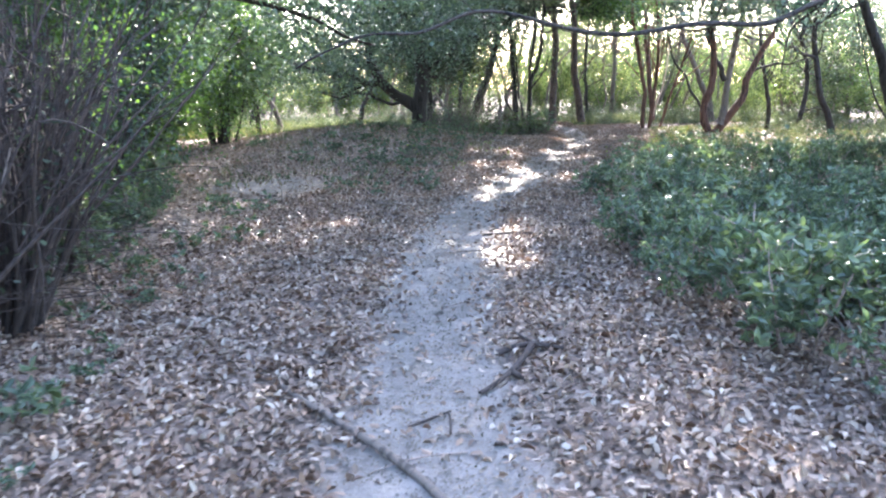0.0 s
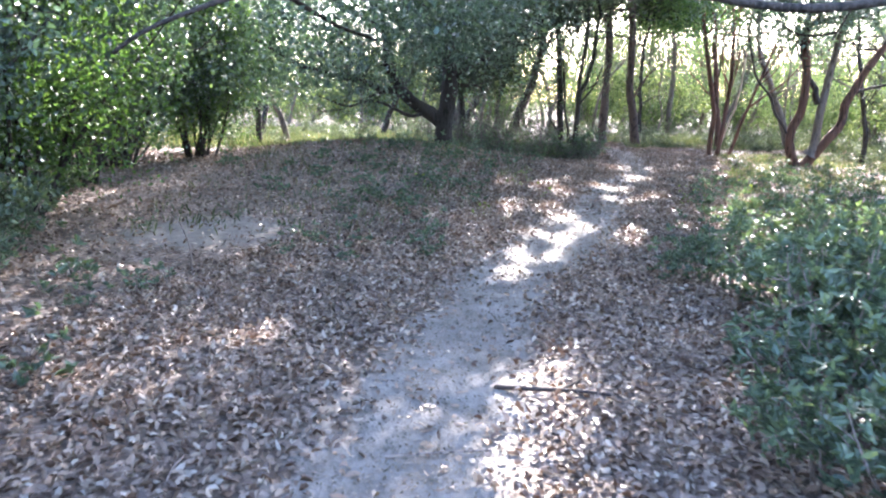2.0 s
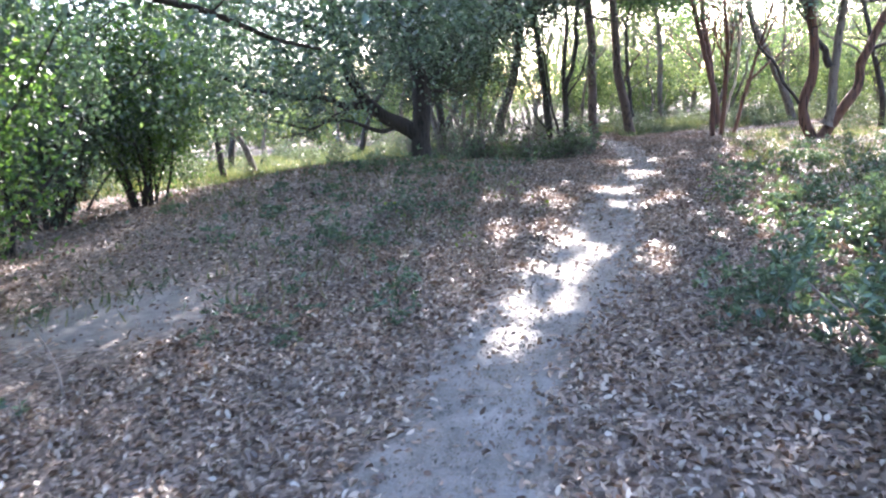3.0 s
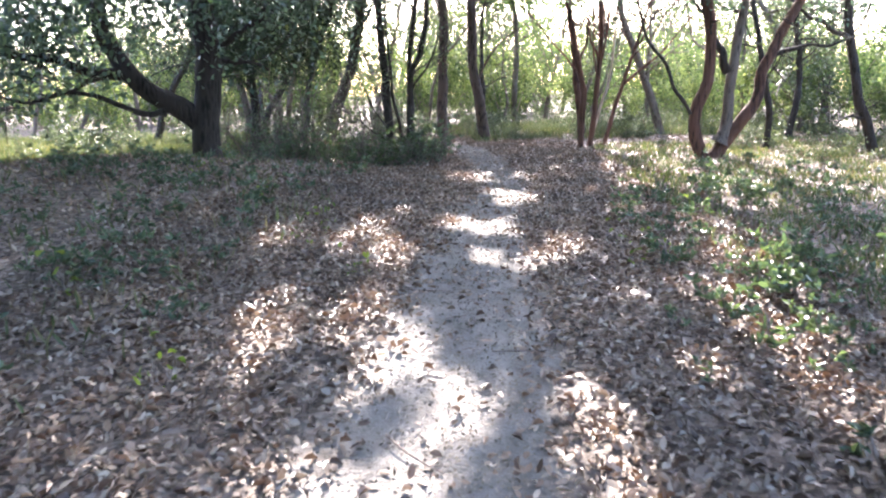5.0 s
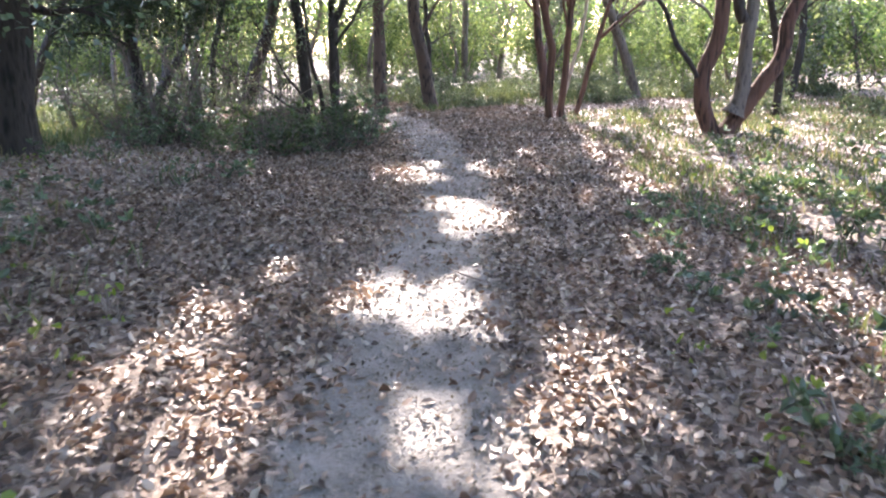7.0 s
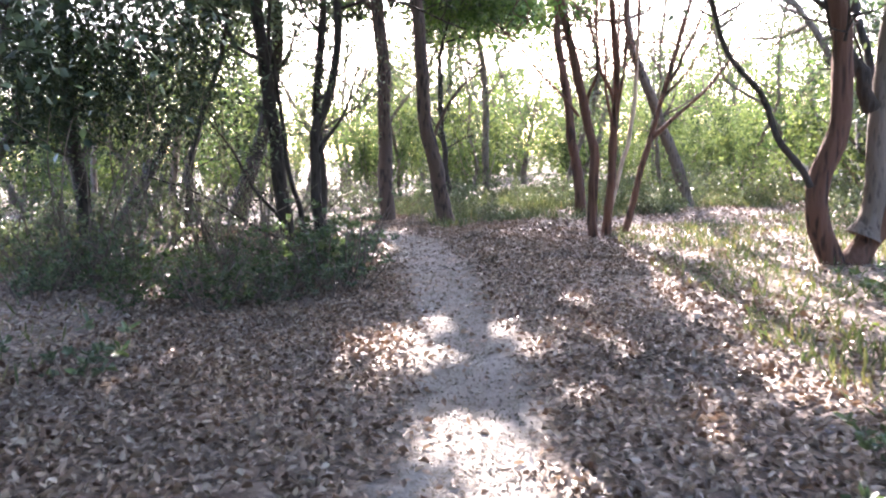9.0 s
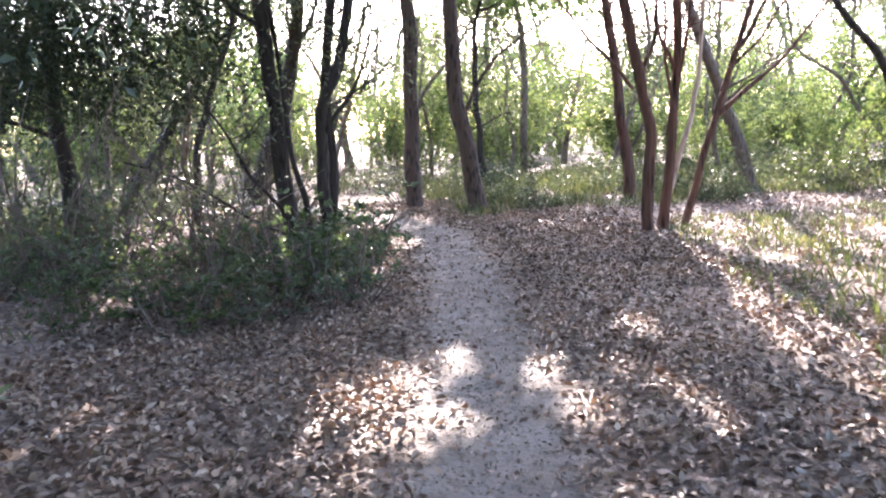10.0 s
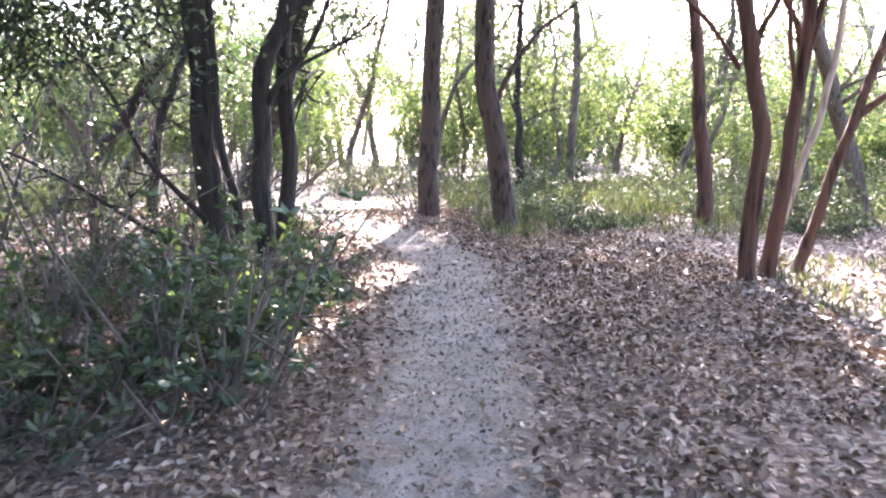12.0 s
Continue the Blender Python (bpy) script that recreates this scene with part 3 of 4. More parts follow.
tree("thicket_tree", "dark slender trunks rising together out of undergrowth", (3.25, 24.8),
     [([(-.18, .1, -.1), (-.2, .1, .8), (-.28, .1, 1.6), (-.34, .1, 2.4), (-.4, .2, 3.4)], .1, .07), ([(.2, -.2, -.1), (.18, -.2, .8), (.17, -.2, 1.5), (.35, -.2, 2.0), (.55, -.2, 2.7), (.6, -.1, 3.4)], .075, .045),
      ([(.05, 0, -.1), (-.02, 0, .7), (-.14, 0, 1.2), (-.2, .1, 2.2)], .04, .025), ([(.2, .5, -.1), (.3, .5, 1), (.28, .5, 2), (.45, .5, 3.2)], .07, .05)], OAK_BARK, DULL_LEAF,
     crown=6, branches=32, reach=1.5, leaves=5000, leaf=(.07, .032), low=1.3, spread=.35, bare=.12, shade_canopy=(2.6, 25.2, 5.2, 3.2, 3.0, 1.7), shade=17000,
     extra=[([(.18, -.2, 1.3), (.5, -.3, 1.7), (.75, -.4, 2.4)], .03, .012), ([(-.2, .1, .5), (-.6, -.2, 1.0), (-1.0, -.4, 1.8)], .025, .01), ([(-.2, .1, .3), (-.9, -.4, .8), (-1.7, -.6, 1.2)], .02, .008)])
# drapes towards y 19 and 22 are added to darken the litter below
tree("cedar_tree", "dark evergreen with drooping fine foliage behind the thicket", (.3, 26.9), [([(0, 0, -.1), (-.05, 0, 1), (-.1, 0, 2.2), (-.1, 0, 3.6)], .11, .08)], OAK_BARK, NEEDLE, crown=6.5, branches=20, reach=1.9, leaves=9000, leaf=(.09, .028), low=1.3, spread=.3, bare=.1,
     drape=[(.5, 25.6, 3.0, 1.8, 1.5, .6, 13000), (1.3, 22.2, 3.3, 2.0, 1.4, .5, 12000), (1.4, 25.5, 2.1, 1.4, 1.0, .5, 6500), (0, 19.0, 4.4, 2.0, 2.0, .5, 6000), (-.4, 25.0, 2.1, 1.2, 1.0, .7, 5000), (-1.3, 27.2, 2.3, 1.6, 1.4, .9, 12000)])
tree("leaning_tree", "leaning grey trunk among the thicket", (2.1, 33.0), [([(0, 0, -.1), (.25, 0, .8), (.75, 0, 2.0), (1.1, 0, 3.4), (1.2, 0, 4.6)], .19, .13)], OAK_BARK, OAK_LEAF, crown=7, branches=9, reach=2, leaves=5000, low=2.4, shade_canopy=(1.6, 31, 6, 3.2, 3, 1.8), shade=16000)
for i, (bx, by, r, lean) in enumerate([(0.0, 30.1, .13, -.15), (0.9, 29.5, .07, .05), (1.35, 29.8, .09, 0), (0.2, 27.6, .11, -.12), (-0.2, 33.5, .1, .1), (0.9, 31.6, .1, .1), (-4.9, 23.0, .09, -.2), (-4.5, 24.1, .1, .25), (-2.6, 31, .12, .1),
                                       (11.1, 29.0, .15, 0), (10.75, 23.5, .08, .05), (4.67, 42.0, .12, .25), (2.1, 41.0, .11, .3), (16.2, 31.5, .1, .1), (13, 26, .1, -.1), (3.9, 36, .09, .1), (7.4, 34.5, .1, -.05), (10.2, 33.5, .09, .1), (-6.5, 29, .12, .1)]):
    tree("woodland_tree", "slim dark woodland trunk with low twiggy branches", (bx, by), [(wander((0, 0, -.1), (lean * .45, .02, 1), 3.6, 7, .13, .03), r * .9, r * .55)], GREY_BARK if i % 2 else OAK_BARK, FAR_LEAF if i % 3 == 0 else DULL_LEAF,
         crown=5.5, branches=14, reach=1.3, leaves=2600, low=1.0, bare=.15, group="woodland trees")
for bx, by in [(-7, 35), (-4.2, 36.5), (-1.6, 36), (.6, 38.5), (2.9, 38), (5.9, 37), (6.9, 39.5), (8.6, 36.2), (9.4, 38.4), (11.3, 35.6), (12.4, 32.4), (13.6, 35), (14.4, 30.2), (15.3, 33), (12.6, 38.4), (16.5, 28), (5.2, 41), (10.4, 41.5)]:
    r, lean = rng.uniform(.05, .1), rng.normal() * .18
    tree("woodland_tree", "thin bare-stemmed tree at the back of the wood", (bx, by), [(wander((0, 0, -.1), (lean * .5, .02, 1), 4.0, 8, .16, .03), r * .85, r * .5)], GREY_BARK, FAR_LEAF, crown=6, branches=9, reach=1.3, leaves=900, low=1.6, bare=.35, group="woodland trees")
# added for its broad crown above the view, which shades the bend
tree("woodland_tree", "broad-crowned tree added at the back of the wood to shade the bend", (9.2, 37.2), [([(0, 0, -.1), (.05, 0, 1), (.1, .05, 2.4), (.05, 0, 4)], .12, .09)], GREY_BARK, FAR_LEAF, crown=6.5, branches=9, reach=1.6, leaves=900, low=3.7, bare=.5, group="woodland trees", shade_canopy=(8.8, 36.6, 5.6, 3.6, 3.0, 1.3), shade=17000)
tree("leaning_tree", "thin dark tree leaning over the grass", (12.0, 21.9), [([(0, 0, -.1), (-.2, 0, .5), (-.4, 0, .95), (-.6, .1, 1.95), (-.72, .2, 3.1)], .1, .07)], OAK_BARK, OAK_LEAF, crown=5.5, branches=10, reach=1.6, leaves=3500, low=2.2,
     extra=[([(-.62, .1, 2.0), (-1.1, 0, 2.35), (-1.7, -.1, 2.5), (-2.4, -.2, 3.0)], .05, .02), ([(-.3, 0, .7), (-.7, -.1, .75), (-1.1, -.2, .6)], .025, .01)])
# high leaf masses over the path are unseen, placed to keep sun off it
tree("leaning_tree", "dark trunk leaning over low shrubs, long boughs above the path", (8.3, 12.8), [([(0, 0, -.1), (-.2, 0, .8), (-.55, 0, 1.8), (-1.0, -.1, 2.8), (-1.5, -.2, 3.6)], .09, .07)], OAK_BARK, OAK_LEAF, crown=6.5, branches=10, reach=2.8, leaves=8000, low=2.3, spread=.5, shade_canopy=(4.2, 11.8, 5.0, 4.4, 4.6, 1.7), shade=24000, drape=[(2.3, 12.7, 5.1, 1.6, 2.4, .6, 12000), (2.4, 17.2, 5.2, 1.5, .8, .5, 6000), (-.3, 11.8, 5.0, 1.6, 2.0, .6, 4500)],
     extra=[([(-1.0, 0, 2.9), (-2.6, -4.0, 2.85), (-4.6, -6.2, 2.12), (-5.1, -6.2, 2.02), (-5.63, -6.2, 1.93), (-6.3, -6.2, 1.96), (-7.05, -6.2, 1.98), (-7.9, -6.2, 2.07), (-8.35, -6.3, 1.96), (-8.85, -6.3, 1.82), (-9.05, -6.5, 1.65), (-9.4, -6.4, 1.6)], .05, .01),
            ([(-2.9, -4.3, 2.72), (-3.4, -3.7, 2.5), (-3.75, -3.4, 2.1), (-3.8, -3.35, 1.55)], .025, .008), ([(-1.2, 0, 2.9), (-2.5, -2, 3.3), (-3.5, -4, 3.4), (-4.2, -6, 3.2)], .06, .02)])
# drape: leaves above the view, added to darken the near left floor
tree("oak_tree", "evergreen oak behind the bushes, leafy boughs hanging low", (-4.7, 10.4), [([(0, 0, -.1), (.1, 0, 1), (.35, 0, 2.2), (.8, .1, 3.4)], .16, .12)], OAK_BARK, OAK_LEAF, crown=6.5, branches=12, reach=3.0, leaves=12000, low=1.6, spread=.55,
     shade_canopy=(-2.0, 11.5, 4.8, 3.6, 4.4, 1.9), shade=14000, drape=[(-2.6, 6.6, 3.6, 1.8, 2.4, .5, 7000)],
     extra=[([(.5, 0, 2.7), (1.6, -.8, 2.9), (2.7, -1.5, 2.75), (3.4, -1.9, 2.6)], .05, .012), ([(.6, 0, 2.9), (1.8, 1.2, 2.8), (3.0, 2.4, 2.5), (3.8, 3.6, 2.2)], .06, .02)])


# ---- shrubs ----
def shrub(name, label, r, h, stems, leaves, leaf, leafmat, category="shrub", hollow=0.0, place=(0, 0, -50), wood=None, whorl=False):
    t = thing(name, label, category, place)
    ends = []
    for _ in range(stems):
        w = Wood(0.15)
        th, q = rng.uniform(0, 2 * np.pi), rng.uniform(0.2, 1) * r
        top = (q * math.cos(th), q * math.sin(th), h * rng.uniform(0.65, 1.0))
        c = w.tube(wander((top[0] * .25, top[1] * .25, -.05), top, math.dist((0, 0, 0), top), 5, 0.16, 0.05), 0.008 + 0.006 * h, 0.003, 5)
        ends.extend(c[int(len(c) * (0.25 + hollow)):])
        for _ in range(3):
            k = int(rng.uniform(0.3 + hollow, 0.95) * (len(c) - 1))
            c2 = w.tube(wander(c[k], np.array(top) * 0.6 + rng.normal(size=3) * 0.5 * h, 0.35 * h, 4, 0.3), 0.005, 0.002, 4)
            ends.extend(c2)
        part("stem", w.mesh("stem", wood or TWIG), t)
    aim = None
    if whorl:
        p, aim = rosettes(np.array(ends), leaves, 0.07 + 0.05 * h, 0.03)
    else:
        p = clumps(np.array(ends), leaves, 0.10 + 0.05 * h, 0.03)
    near = np.hypot(p[:, 0], p[:, 1]) < 1.2 * r + 0.05
    p, aim = p[near], None if aim is None else aim[near]
    part("foliage", leaf_mesh("foliage", p, leaf[0], leaf[1], leafmat, full=leaf[0] < 0.09, aim=aim), t)
    return t


def scatter(kinds, places, group, s0=0.8, s1=1.25):
    """Copies of the first few shrubs over the places; the first ones are moved, the rest copied."""
    used = set()
    for i, (x, y) in enumerate(places):
        ob = kinds[i % len(kinds)]
        s = rng.uniform(s0, s1)
        m = pose(x, y, ground(x, y) - 0.02, rng.uniform(-5, 5), rng.uniform(-5, 5), rng.uniform(0, 360)) @ Matrix.Diagonal((s, s, s * rng.uniform(0.85, 1.15), 1))
        if i < len(kinds):
            ob.matrix_basis = m
            tagged(ob, group=group)
        else:
            copy = copy_thing(ob, pose(0, 0, 0))
            copy.matrix_basis = m


def spread_points(x0, x1, y0, y1, n, rule, gap):
    out = []
    for _ in range(n * 12):
        x, y = rng.uniform(x0, x1), rng.uniform(y0, y1)
        if rule(x, y) and all((x - a) ** 2 + (y - b) ** 2 > gap * gap for a, b in out):
            out.append((x, y))
            if len(out) == n:
                break
    return out


low_kinds = [shrub("low_shrub", "low evergreen shrub with glossy oval leaves beside the path", .5, .6, 8, 1350, (.062, .023), SHRUB_LEAF, hollow=.18, whorl=True) for _ in range(5)]
scatter(low_kinds, [(1.98, 2.75), (2.4, 2.7), (1.95, 3.5), (1.8, 4.4), (1.75, 5.2), (1.75, 6.0), (-2.9, 5.2), (-2.95, 6.0), (-3.0, 6.8), (-3.1, 7.6), (-3.2, 8.5), (-3.6, 9.5), (-4.1, 10.7), (-4.6, 12.0), (-5.0, 13.4)] + spread_points(1.9, 6.0, 2.2, 8.0, 46, lambda x, y: x > 1.9 + 0.1 * max(0, y - 6) + .45 * max(0, 4 - y), .45) + spread_points(1.6, 4.6, 5.4, 9.4, 20, lambda x, y: x > 1.62 + 0.16 * max(0, y - 6), .5) + spread_points(3.4, 5.5, 9.8, 13, 4, lambda x, y: True, .6) + spread_points(5.2, 8.0, 8, 12, 7, lambda x, y: True, .6), "low shrubs by the path", .6, 1.2)
herb_kinds = [shrub("woodland_herb", "small leafy green woodland plant growing through dead leaves", .22, .26, 3, 136, (.055, .024), SHRUB_LEAF, "plant", whorl=True) for _ in range(3)]
scatter(herb_kinds, spread_points(3.0, 9.5, 10.0, 22.0, 60, lambda x, y: x > 1.4 + .25 * max(0, y - 14.5) + np.interp(y, PATH_Y, PATH_X) and np.hypot(x - 8.0, y - 21.3) > .8, .35)
        + spread_points(-1.3, .9, 13, 18.5, 26, lambda x, y: x < np.interp(y, PATH_Y, PATH_X) - .95, .28) + spread_points(-1.6, .2, 9.6, 13, 18, lambda x, y: True, .28) + spread_points(3.2, 6.6, 12.5, 17.5, 50, lambda x, y: x > np.interp(y, PATH_Y, PATH_X) + 1.3, .28)
        + spread_points(-3.5, 2.0, 11.0, 22.0, 42, lambda x, y: x < np.interp(y, PATH_Y, PATH_X) - 1.6, .35) + spread_points(-2.6, -1.7, 2.5, 9, 12, lambda x, y: True, .3) + spread_points(-2.3, -1.25, 2.2, 5.5, 14, lambda x, y: x < -1.1 - .12 * y, .24) + spread_points(1.9, 6.5, 8, 13.5, 60, lambda x, y: x > np.interp(y, PATH_Y, PATH_X) + .95, .3), "woodland herbs", .55, 1.3)
seedling_kinds = [shrub("seedling", "small upright seedling with bright yellow-green leaves", .08, .22, 3, 34, (.048, .024), SEEDLING_LEAF, "plant") for _ in range(2)]
scatter(seedling_kinds, [(1.3, 15.05), (.04, 17.9), (.84, 16.2), (1.14, 14.65), (1.5, 13.95), (3.45, 13.95), (4.99, 15.9), (1.37, 15.6), (3.65, 14.75), (.25, 19.2), (-.17, 13.5), (.55, 12.2), (5.4, 17.4), (6.3, 18.8), (3.8, 14.3)], "seedlings", .7, 1.2)
thick_kinds = [shrub("undergrowth_shrub", "sparse twiggy shrub with small dull green leaves", .75, .8, 11, 430, (.055, .026), DULL_LEAF, wood=GREY_BARK) for _ in range(3)]
twig_kinds = [shrub("bare_shrub", "tall bare twiggy shrub with few leaves in the thicket", .8, 1.9, 7, 220, (.055, .026), DULL_LEAF, wood=GREY_BARK) for _ in range(2)]
scatter(twig_kinds, [(2.3, 23.9), (1.3, 24.6), (2.75, 25.3), (1.9, 25.9), (.2, 24.6), (.9, 23.6), (2.9, 27.6), (-.6, 25.6)], "bare shrubs", .8, 1.2)
edge_kinds = [shrub("low_shrub", "low grey-green shrub at the thicket's edge beside the path", .45, (.34, .62, .5)[k], 9, (330, 520, 420)[k], (.052, .022), (DULL_LEAF, SHRUB_LEAF, UNDERGROWTH)[k], whorl=True, wood=GREY_BARK) for k in range(3)]
scatter(edge_kinds, [(3.2, 22.8), (3.55, 23.4), (2.7, 22.5), (3.75, 24.1), (2.1, 22.3), (3.8, 25.0), (1.5, 22.5), (3.75, 26.0), (2.3, 21.7), (2.9, 21.95), (3.35, 22.3), (1.7, 21.7), (2.6, 22.3)] + spread_points(.6, 3.6, 21.6, 24.6, 20, lambda x, y: y > 21.6 + .5 * abs(x - 2.7), .42), "thicket edge shrubs", .5, 1.35)
scatter(thick_kinds, spread_points(-.6, 3.5, 23.1, 27.5, 11, lambda x, y: path_distance(x, y) > 1.05 and np.hypot(x - 3.2, y - 24.8) > .35, .6)
        + spread_points(-2, 4.5, 27.5, 36, 20, lambda x, y: path_distance(x, y) > .9, .8) + spread_points(3.6, 6.5, 30.5, 36, 8, lambda x, y: path_distance(x, y) > .9, .6), "thicket shrubs", .45, 1.2)
fresh_kinds = [shrub("green_shrub", "dull green leafy undergrowth at the wood's edge", .9, .42, 6, 1000, (.06, .03), DULL_LEAF) for _ in range(3)]
scatter(fresh_kinds, spread_points(6.6, 16, 27.3, 38, 46, lambda x, y: y > 27.3 + 0.0 * x and np.hypot(x - 8.75, y - 29.0) > .5, .8) + spread_points(10.5, 18, 14, 27, 26, lambda x, y: True, .9) + spread_points(-9, -1.5, 24, 33, 26, lambda x, y: True, .9), "wood edge shrubs", .7, 1.3)
tall_kinds = [shrub("tall_evergreen_bush", "tall dense evergreen bush with a dark hollow foot", 1.35, 3.6, 17, 22000, (.056, .03), OAK_LEAF if k else FRESH_LEAF, "bush", (-.05, .4, -.1)[k], wood=OAK_BARK) for k in range(3)]
scatter(tall_kinds, [(-3.6, 6.1), (-4.1, 3.3), (-3.9, 8.6), (-4.6, 11.4), (-5.3, 14), (-5.9, 16.6), (-4.7, 17.9), (-7.0, 19.4), (-8.2, 22.2), (-4.9, 1.0), (-5.6, 5.2), (-6.2, 9.5), (-7.2, 13), (-8.2, 17), (-4.2, .8), (-9.5, 25), (6.6, 4.5), (7.2, 7.2), (8.3, 9.8), (9.0, 13.2), (11, 16)], "tall bushes", .9, 1.2)

# near-black twigs and leaves put the shade of the bush's hollow into colour
dead_kinds = [shrub("dead_bush", "tangle of dead twigs and dry stems, coloured dark for the shade at a bush's foot", .5, 2.3, 46, 500, (.05, .02), NEEDLE, "bush", wood=DEAD_TWIG) for _ in range(2)]
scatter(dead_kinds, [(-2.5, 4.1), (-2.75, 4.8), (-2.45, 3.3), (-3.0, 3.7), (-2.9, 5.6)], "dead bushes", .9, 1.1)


# ---- the wood beyond ----
def far_tree(r, h, leaves, leafmat, clear):
    t = thing("distant_tree", "distant sunlit tree in yellow-green leaf", "tree", (0, 0, -50))
    w = Wood()
    c = w.tube(wander((0, 0, -.1), (rng.normal() * .15, rng.normal() * .15, 1), h * .8, 6, .1), .05 + .013 * h, .03, 7)
    part("trunk", w.mesh("trunk", GREY_BARK), t)
    l = Wood(0.4)
    e = limbs_from(l, c, .05 + .01 * h, 12, r, clear, .08, 3)
    part("branchwork", l.mesh("branchwork", GREY_BARK), t)
    part("crown", leaf_mesh("crown", clumps(e[rng.permutation(len(e))[:30]], int(leaves * 1.9), .36, .2), .09, .05, leafmat, droop=.2), t)
    return t


far_kinds = [far_tree(1.7, 4.0, 2300, FAR_LEAF, .12), far_tree(1.9, 4.8, 2600, FAR_LEAF, .15), far_tree(1.6, 4.6, 1700, FRESH_LEAF, .3), far_tree(2.0, 5.5, 2600, DULL_LEAF, .2), far_tree(1.8, 4.4, 2600, NEEDLE, .15)]
# the last row, behind the start, is never seen and adds shade
ring = spread_points(-26, 34, 38, 62, 84, lambda x, y: True, 2.0) + spread_points(13, 30, 8, 37, 34, lambda x, y: True, 2.2) + spread_points(-24, -9.5, 2, 37, 34, lambda x, y: x < -10 or y > 30, 2.2) + spread_points(-20, 22, -24, -9, 30, lambda x, y: True, 2.4)
bush_kinds = [shrub("distant_bush", "pale green sunlit bush at the back of the wood", 1.5, 2.0, 5, 2600, (.10, .055), FAR_LEAF, "bush") for _ in range(3)]
scatter(bush_kinds, spread_points(-24, 30, 36.5, 52, 80, lambda x, y: True, 1.5) + spread_points(12, 26, 10, 36, 40, lambda x, y: True, 1.6) + spread_points(-18, -8.5, 10, 36, 30, lambda x, y: x < -9.5 or y > 27, 1.6), "distant bushes", .7, 1.5)
tall_far = [far_tree(2.4, 9.0, 1700, FAR_LEAF, .35), far_tree(2.0, 8.0, 1500, OAK_LEAF, .4), far_tree(2.6, 10.0, 2200, FRESH_LEAF, .35)]
scatter(tall_far, spread_points(-22, 36, 45, 66, 30, lambda x, y: True, 2.6), "distant tall trees", .8, 1.2)
scatter(far_kinds, ring, "distant trees", .8, 1.3)
mid_far = [far_tree(2.3, 7.0, 2400, FAR_LEAF, .25), far_tree(2.5, 7.6, 2200, FRESH_LEAF, .25), far_tree(2.2, 7.4, 2400, DULL_LEAF, .3)]
scatter(mid_far, spread_points(-9, 27, 42.5, 55, 20, lambda x, y: True, 2.2), "distant taller trees", .85, 1.15)


# ---- fallen leaves, twigs and grass ----
def litter(name, n, x0, x1, label, inner, size):
    """Dry oak leaves over the floor of the wood, thin on the path. inner: the belt along the path, with rounder leaves; else the rest."""
    x, y = rng.uniform(x0, x1, n), rng.uniform(-1, 31, n)
    if inner:
        x = x + np.interp(y, PATH_Y, PATH_X)
    away = path_distance(x, y)
    d = away / path_width(y)
    keep = np.clip((d - 0.6) / np.interp(y, [16, 20], [1.25, 1.9]), np.interp(y, [0, 12, 16, 20, 24], [0.05, 0.05, 0.09, 0.045, 0.03]), 1)
    keep *= np.where((x > 5.5) & (y > 15) & (y < 22), 0.55, 1) * np.clip(1.15 + 0.5 * ripple(1.7 * x, 1.9 * y), 0.3, 1)
    keep *= 1 - 0.95 * np.exp(-((x + 2.35) / 0.75) ** 2 - ((y - 10.6) / 0.9) ** 2)
    keep *= np.where((x < -2.5) & (y > 21), 0.2, 1) * np.where(inner, away < 2.6, away >= 2.6)
    on = rng.uniform(size=n) < keep
    x, y = x[on], y[on]
    p = np.stack([x, y, height(x, y) + rng.uniform(0.004, 0.026, len(x))], 1)
    vs, f = leaf_arrays(p, size, size * 0.53, flat=0.45, full=inner)
    vs[:, 2] = np.maximum(vs[:, 2], height(vs[:, 0], vs[:, 1]) + 0.002)
    tagged(new(name, mesh_from(name, vs, f, DRY_LEAF)), label, "leaf litter", kind="stuff")


litter("leaf_litter", 200000, -2.6, 2.6, "dry curled brown oak leaves strewn beside the footpath", True, 0.046)
litter("leaf_litter", 290000, -8, 15, "dry brown oak leaves covering the woodland floor", False, 0.06)


def crumbs():
    """Broken leaf bits and small debris trodden into the path."""
    n = 55000
    y = rng.uniform(0, 30, n)
    x = np.interp(y, PATH_Y, PATH_X) + rng.normal(size=n) * path_width(y) * 0.95
    p = np.stack([x, y, height(x, y) + 0.005], 1)
    vs, f = leaf_arrays(p, 0.022, 0.011, flat=0.6)
    vs[:, 2] = np.maximum(vs[:, 2], height(vs[:, 0], vs[:, 1]) + 0.003)
    tagged(new("leaf_crumb", mesh_from("leaf_crumb", vs, f, CRUMB)), "small broken bits of dead leaf trodden into the sand", "leaf litter", kind="stuff")


crumbs()


def stick(name, label, pts, r0, r1, side=0, bark=TWIG):
    pts = np.array([(x, y, ground(x, y) + z) for x, y, z in pts])
    base = pts[0].copy()
    t = thing(name, label, "stick", base, "fallen sticks")
    w = Wood()
    c = w.tube(pts - base, r0, r1, 8, 0.1)
    part("stem", w.mesh("stem", bark), t)
    for _ in range(side):
        k = int(rng.uniform(0.3, 0.8) * (len(c) - 1))
        w = Wood()
        a = rng.uniform(0, 6.28)
        w.tube(wander(c[k], (math.cos(a), math.sin(a), 0.05), 0.18, 4, 0.2), r1, 0.003, 5)
        part("twig", w.mesh("twig", bark), t)


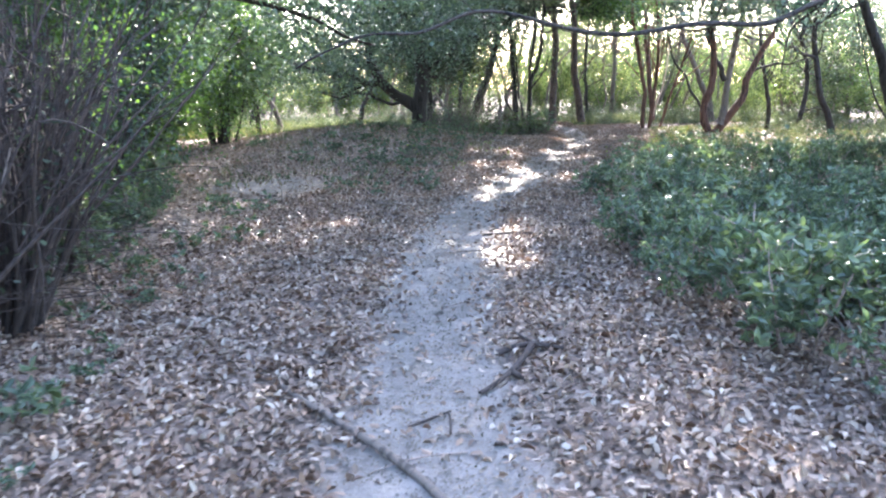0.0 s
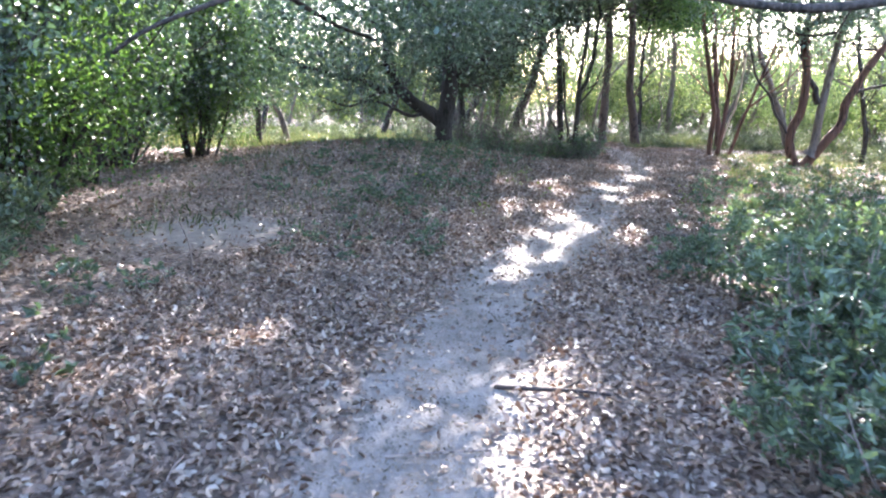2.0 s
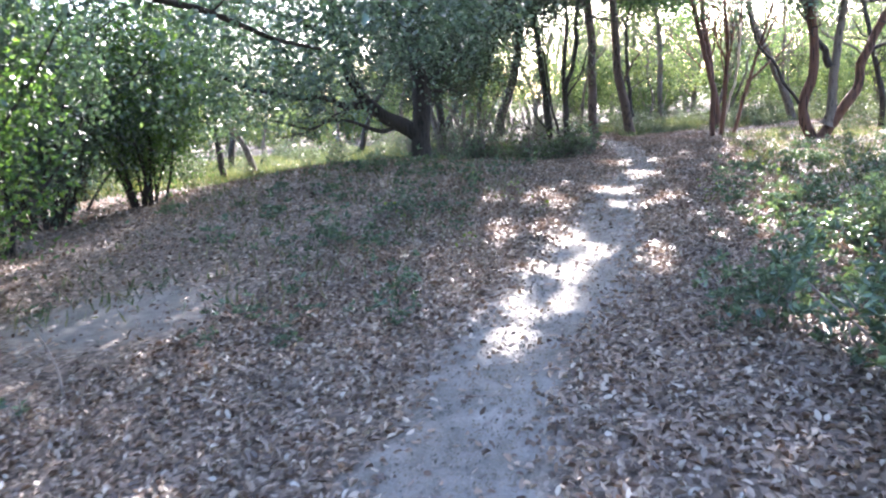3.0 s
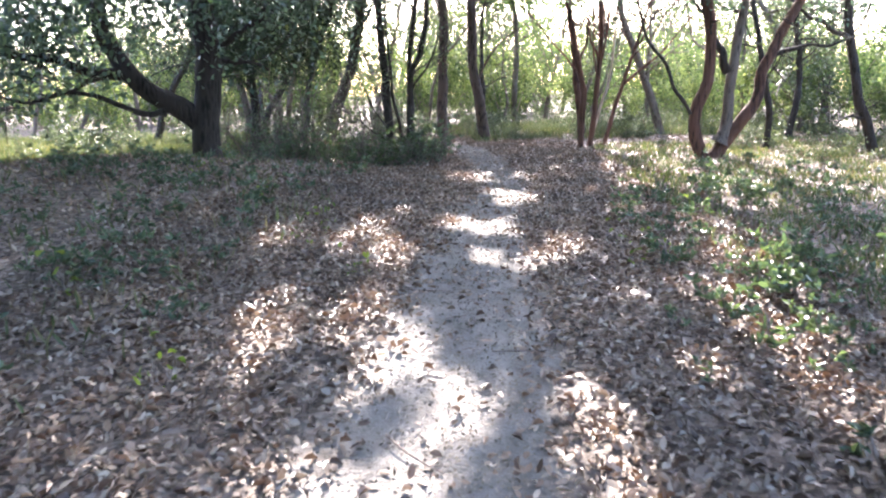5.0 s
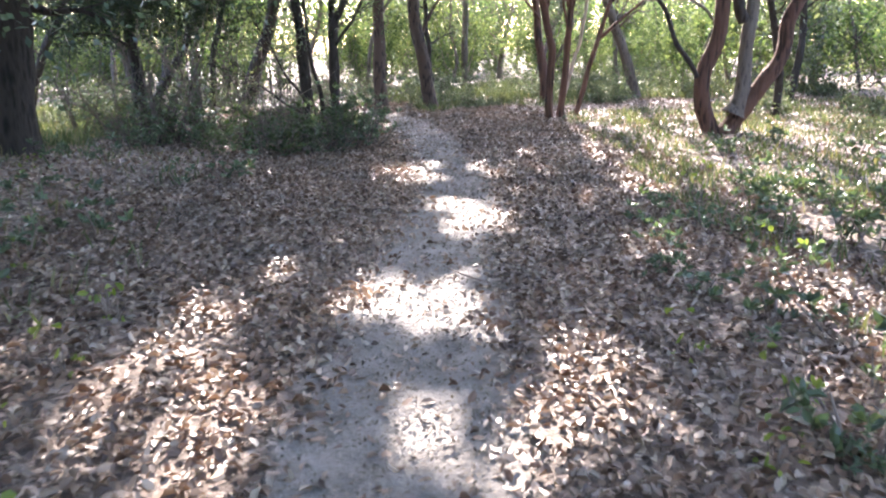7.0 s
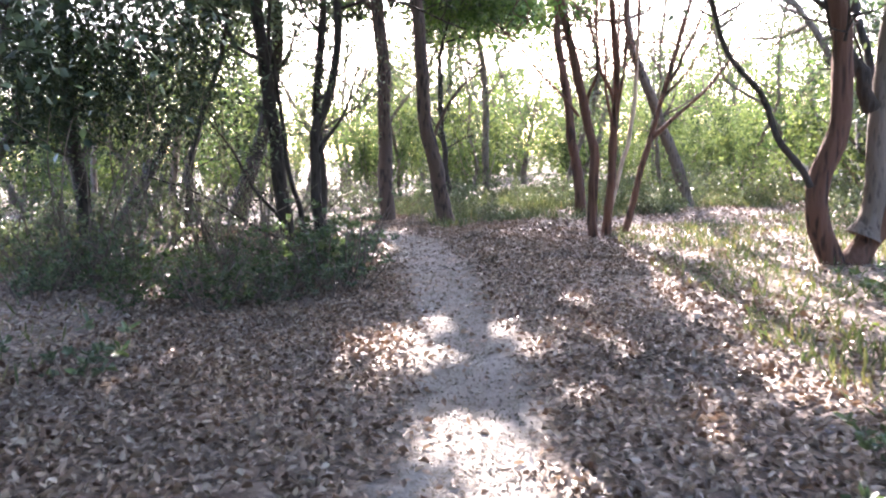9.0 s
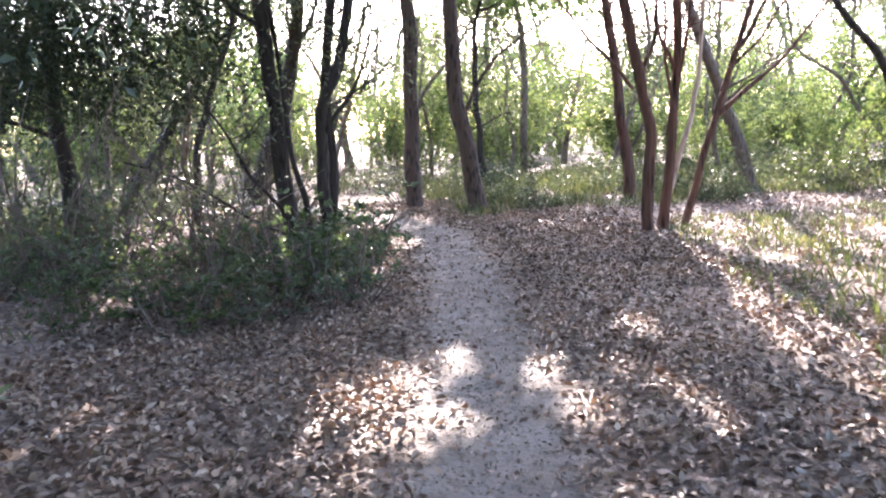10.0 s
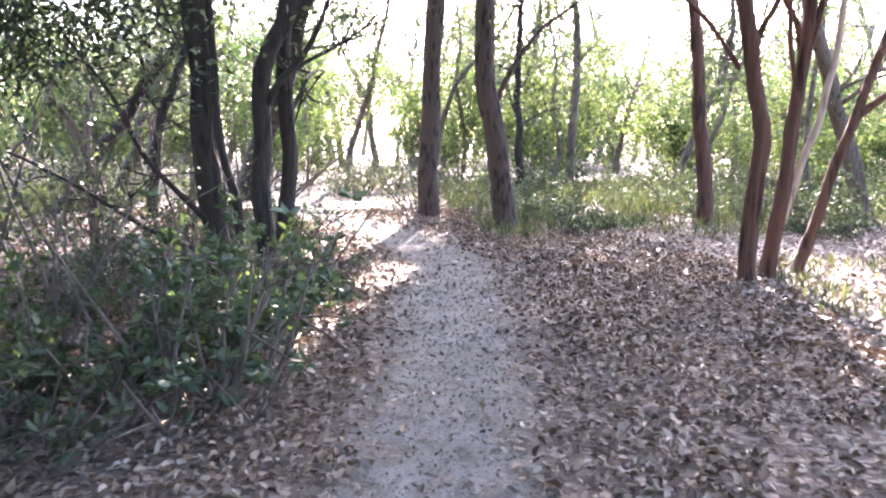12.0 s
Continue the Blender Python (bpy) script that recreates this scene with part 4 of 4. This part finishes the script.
stick("tree_root", "long bare root snaking across the sandy path", [(-.85, 3.3, -.01), (-.66, 3.0, .015), (-.49, 2.78, .02), (-.3, 2.55, .022), (-.17, 2.37, .022), (-.05, 2.2, .02), (.02, 2.05, .015), (.12, 1.8, -.01)], .012, .019, bark=GREY_BARK)
stick("fallen_branch", "forked dark branch lying beside the path", [(.2, 2.99, .015), (.33, 3.12, .03), (.43, 3.3, .045), (.5, 3.5, .04), (.53, 3.6, .03)], .01, .02, 1, DEAD_TWIG)
stick("fallen_branch", "dark bent branch half under dead leaves", [(.33, 3.52, .01), (.44, 3.6, .035), (.56, 3.58, .04), (.68, 3.52, .02)], .02, .012, 2, DEAD_TWIG)
stick("fallen_stick", "thin dark stick on the sandy path", [(-.12, 2.67, .01), (-.03, 2.74, .015), (.06, 2.82, .01)], .007, .004, bark=DEAD_TWIG)
stick("fallen_stick", "thin dark stick on the sandy path", [(.05, 2.6, .01), (.06, 2.7, .012), (.05, 2.82, .01)], .005, .005, bark=DEAD_TWIG)
stick("fallen_stick", "dark stick across the sunny edge of the path", [(.52, 6.88, .015), (.7, 6.8, .03), (.9, 6.8, .025), (1.08, 6.77, .01)], .014, .008, 1, DEAD_TWIG)
stick("fallen_stick", "thin dark stick across the sandy path", [(.05, 6.1, .01), (.25, 6.14, .02), (.48, 6.18, .01)], .008, .005)
stick("dry_stalk", "pale dry stalk standing in leaf litter", [(-1.78, 9.05, -.02), (-1.76, 9.03, .2), (-1.84, 9.0, .42)], .009, .005)
stick("fallen_stick", "pale dry stick lying in weeds", [(4.05, 15.6, .02), (4.2, 15.75, .05), (4.35, 15.95, .03)], .012, .006)
for _ in range(34):
    y = rng.uniform(1.5, 27)
    x = np.interp(y, PATH_Y, PATH_X) + rng.normal() * 1.1
    a, ln = rng.uniform(0, 6.28), rng.uniform(.12, .4)
    stick("fallen_twig", "small dry twig lying among dead leaves", [(x, y, .012), (x + ln * .5 * math.cos(a), y + ln * .5 * math.sin(a), .022), (x + ln * math.cos(a + .2), y + ln * math.sin(a + .2), .012)], .005, .003)
for x, y, h, a in [(-2.3, 3.6, 1.1, .15), (-2.45, 3.9, .9, -.3), (-2.2, 3.3, .8, -.2), (-2.5, 4.6, .8, .2)]:
    stick("dry_stalk", "pale dry stalk standing at the bush's dark foot", [(x, y, -.02), (x + a * .3, y, h * .4), (x + a * .5, y + .05, h * .75), (x + a, y + .1, h)], .01, .004)


def grass(x0, x1, y0, y1, n, length, rule, label):
    x, y = rng.uniform(x0, x1, n), rng.uniform(y0, y1, n)
    on = rule(x, y) & (rng.uniform(size=n) < np.clip(0.55 + 0.9 * ripple(2.3 * x, 2.1 * y), 0.05, 1))
    x, y = x[on], y[on]
    p = np.stack([x, y, height(x, y) - 0.01], 1)
    me = leaf_mesh("grass", p, length, 0.012 + length * 0.03, GRASS, droop=-2.0)
    tagged(new("grass", me), label, "grass", kind="stuff")


grass(4.2, 15, 12.5, 26, 52000, 0.13, lambda x, y: (x > np.interp(y, PATH_Y, PATH_X) + 1.7 + .5 * np.sin(y * 1.3)) & (x > 6.6 - (22 - y) * .3), "thin green and straw grass under the forked tree")
grass(5.6, 17, 27.6, 37, 40000, 0.22, lambda x, y: y > 28 + 0.6 * np.sin(x * 2), "tall green grass at the wood's edge")
grass(-11, 0.0, 20.5, 34, 90000, 0.24, lambda x, y: y > 22.0 + .6 * np.sin(x * 1.7) + .4 * (x + 4) * (x > -4), "sunlit yellow-green grass behind the mound")
grass(-3.4, 1.6, 10.5, 22, 3500, 0.14, lambda x, y: x < np.interp(y, PATH_Y, PATH_X) - 1.5, "sparse grass tufts on the mound")


def path_leaves(count):
    """Single dry leaves lying on the bare sand of the path."""
    kinds = []
    for _ in range(5):
        vs, f = leaf_arrays(np.zeros((1, 3)), 0.062, 0.03, flat=0.95, full=True)
        vs = vs - vs.mean(0)
        vs[:, 2] += 0.004 - vs[:, 2].min()
        kinds.append(mesh_from("fallen_leaf", vs, f, DRY_LEAF))
    for i in range(count):
        y = rng.uniform(1.6, 15) if i < count * 0.75 else rng.uniform(15, 27)
        x = np.interp(y, PATH_Y, PATH_X) + rng.uniform(-1, 1) * path_width(y)
        ob = new("fallen_leaf", kinds[i % len(kinds)])
        ob.matrix_basis = pose(x, y, ground(x, y) + 0.006, rng.uniform(-12, 12), rng.uniform(-12, 12), rng.uniform(0, 360))
        tagged(ob, "single dry brown oak leaf lying on the sandy path", "leaf", "leaves on the path")


path_leaves(180)
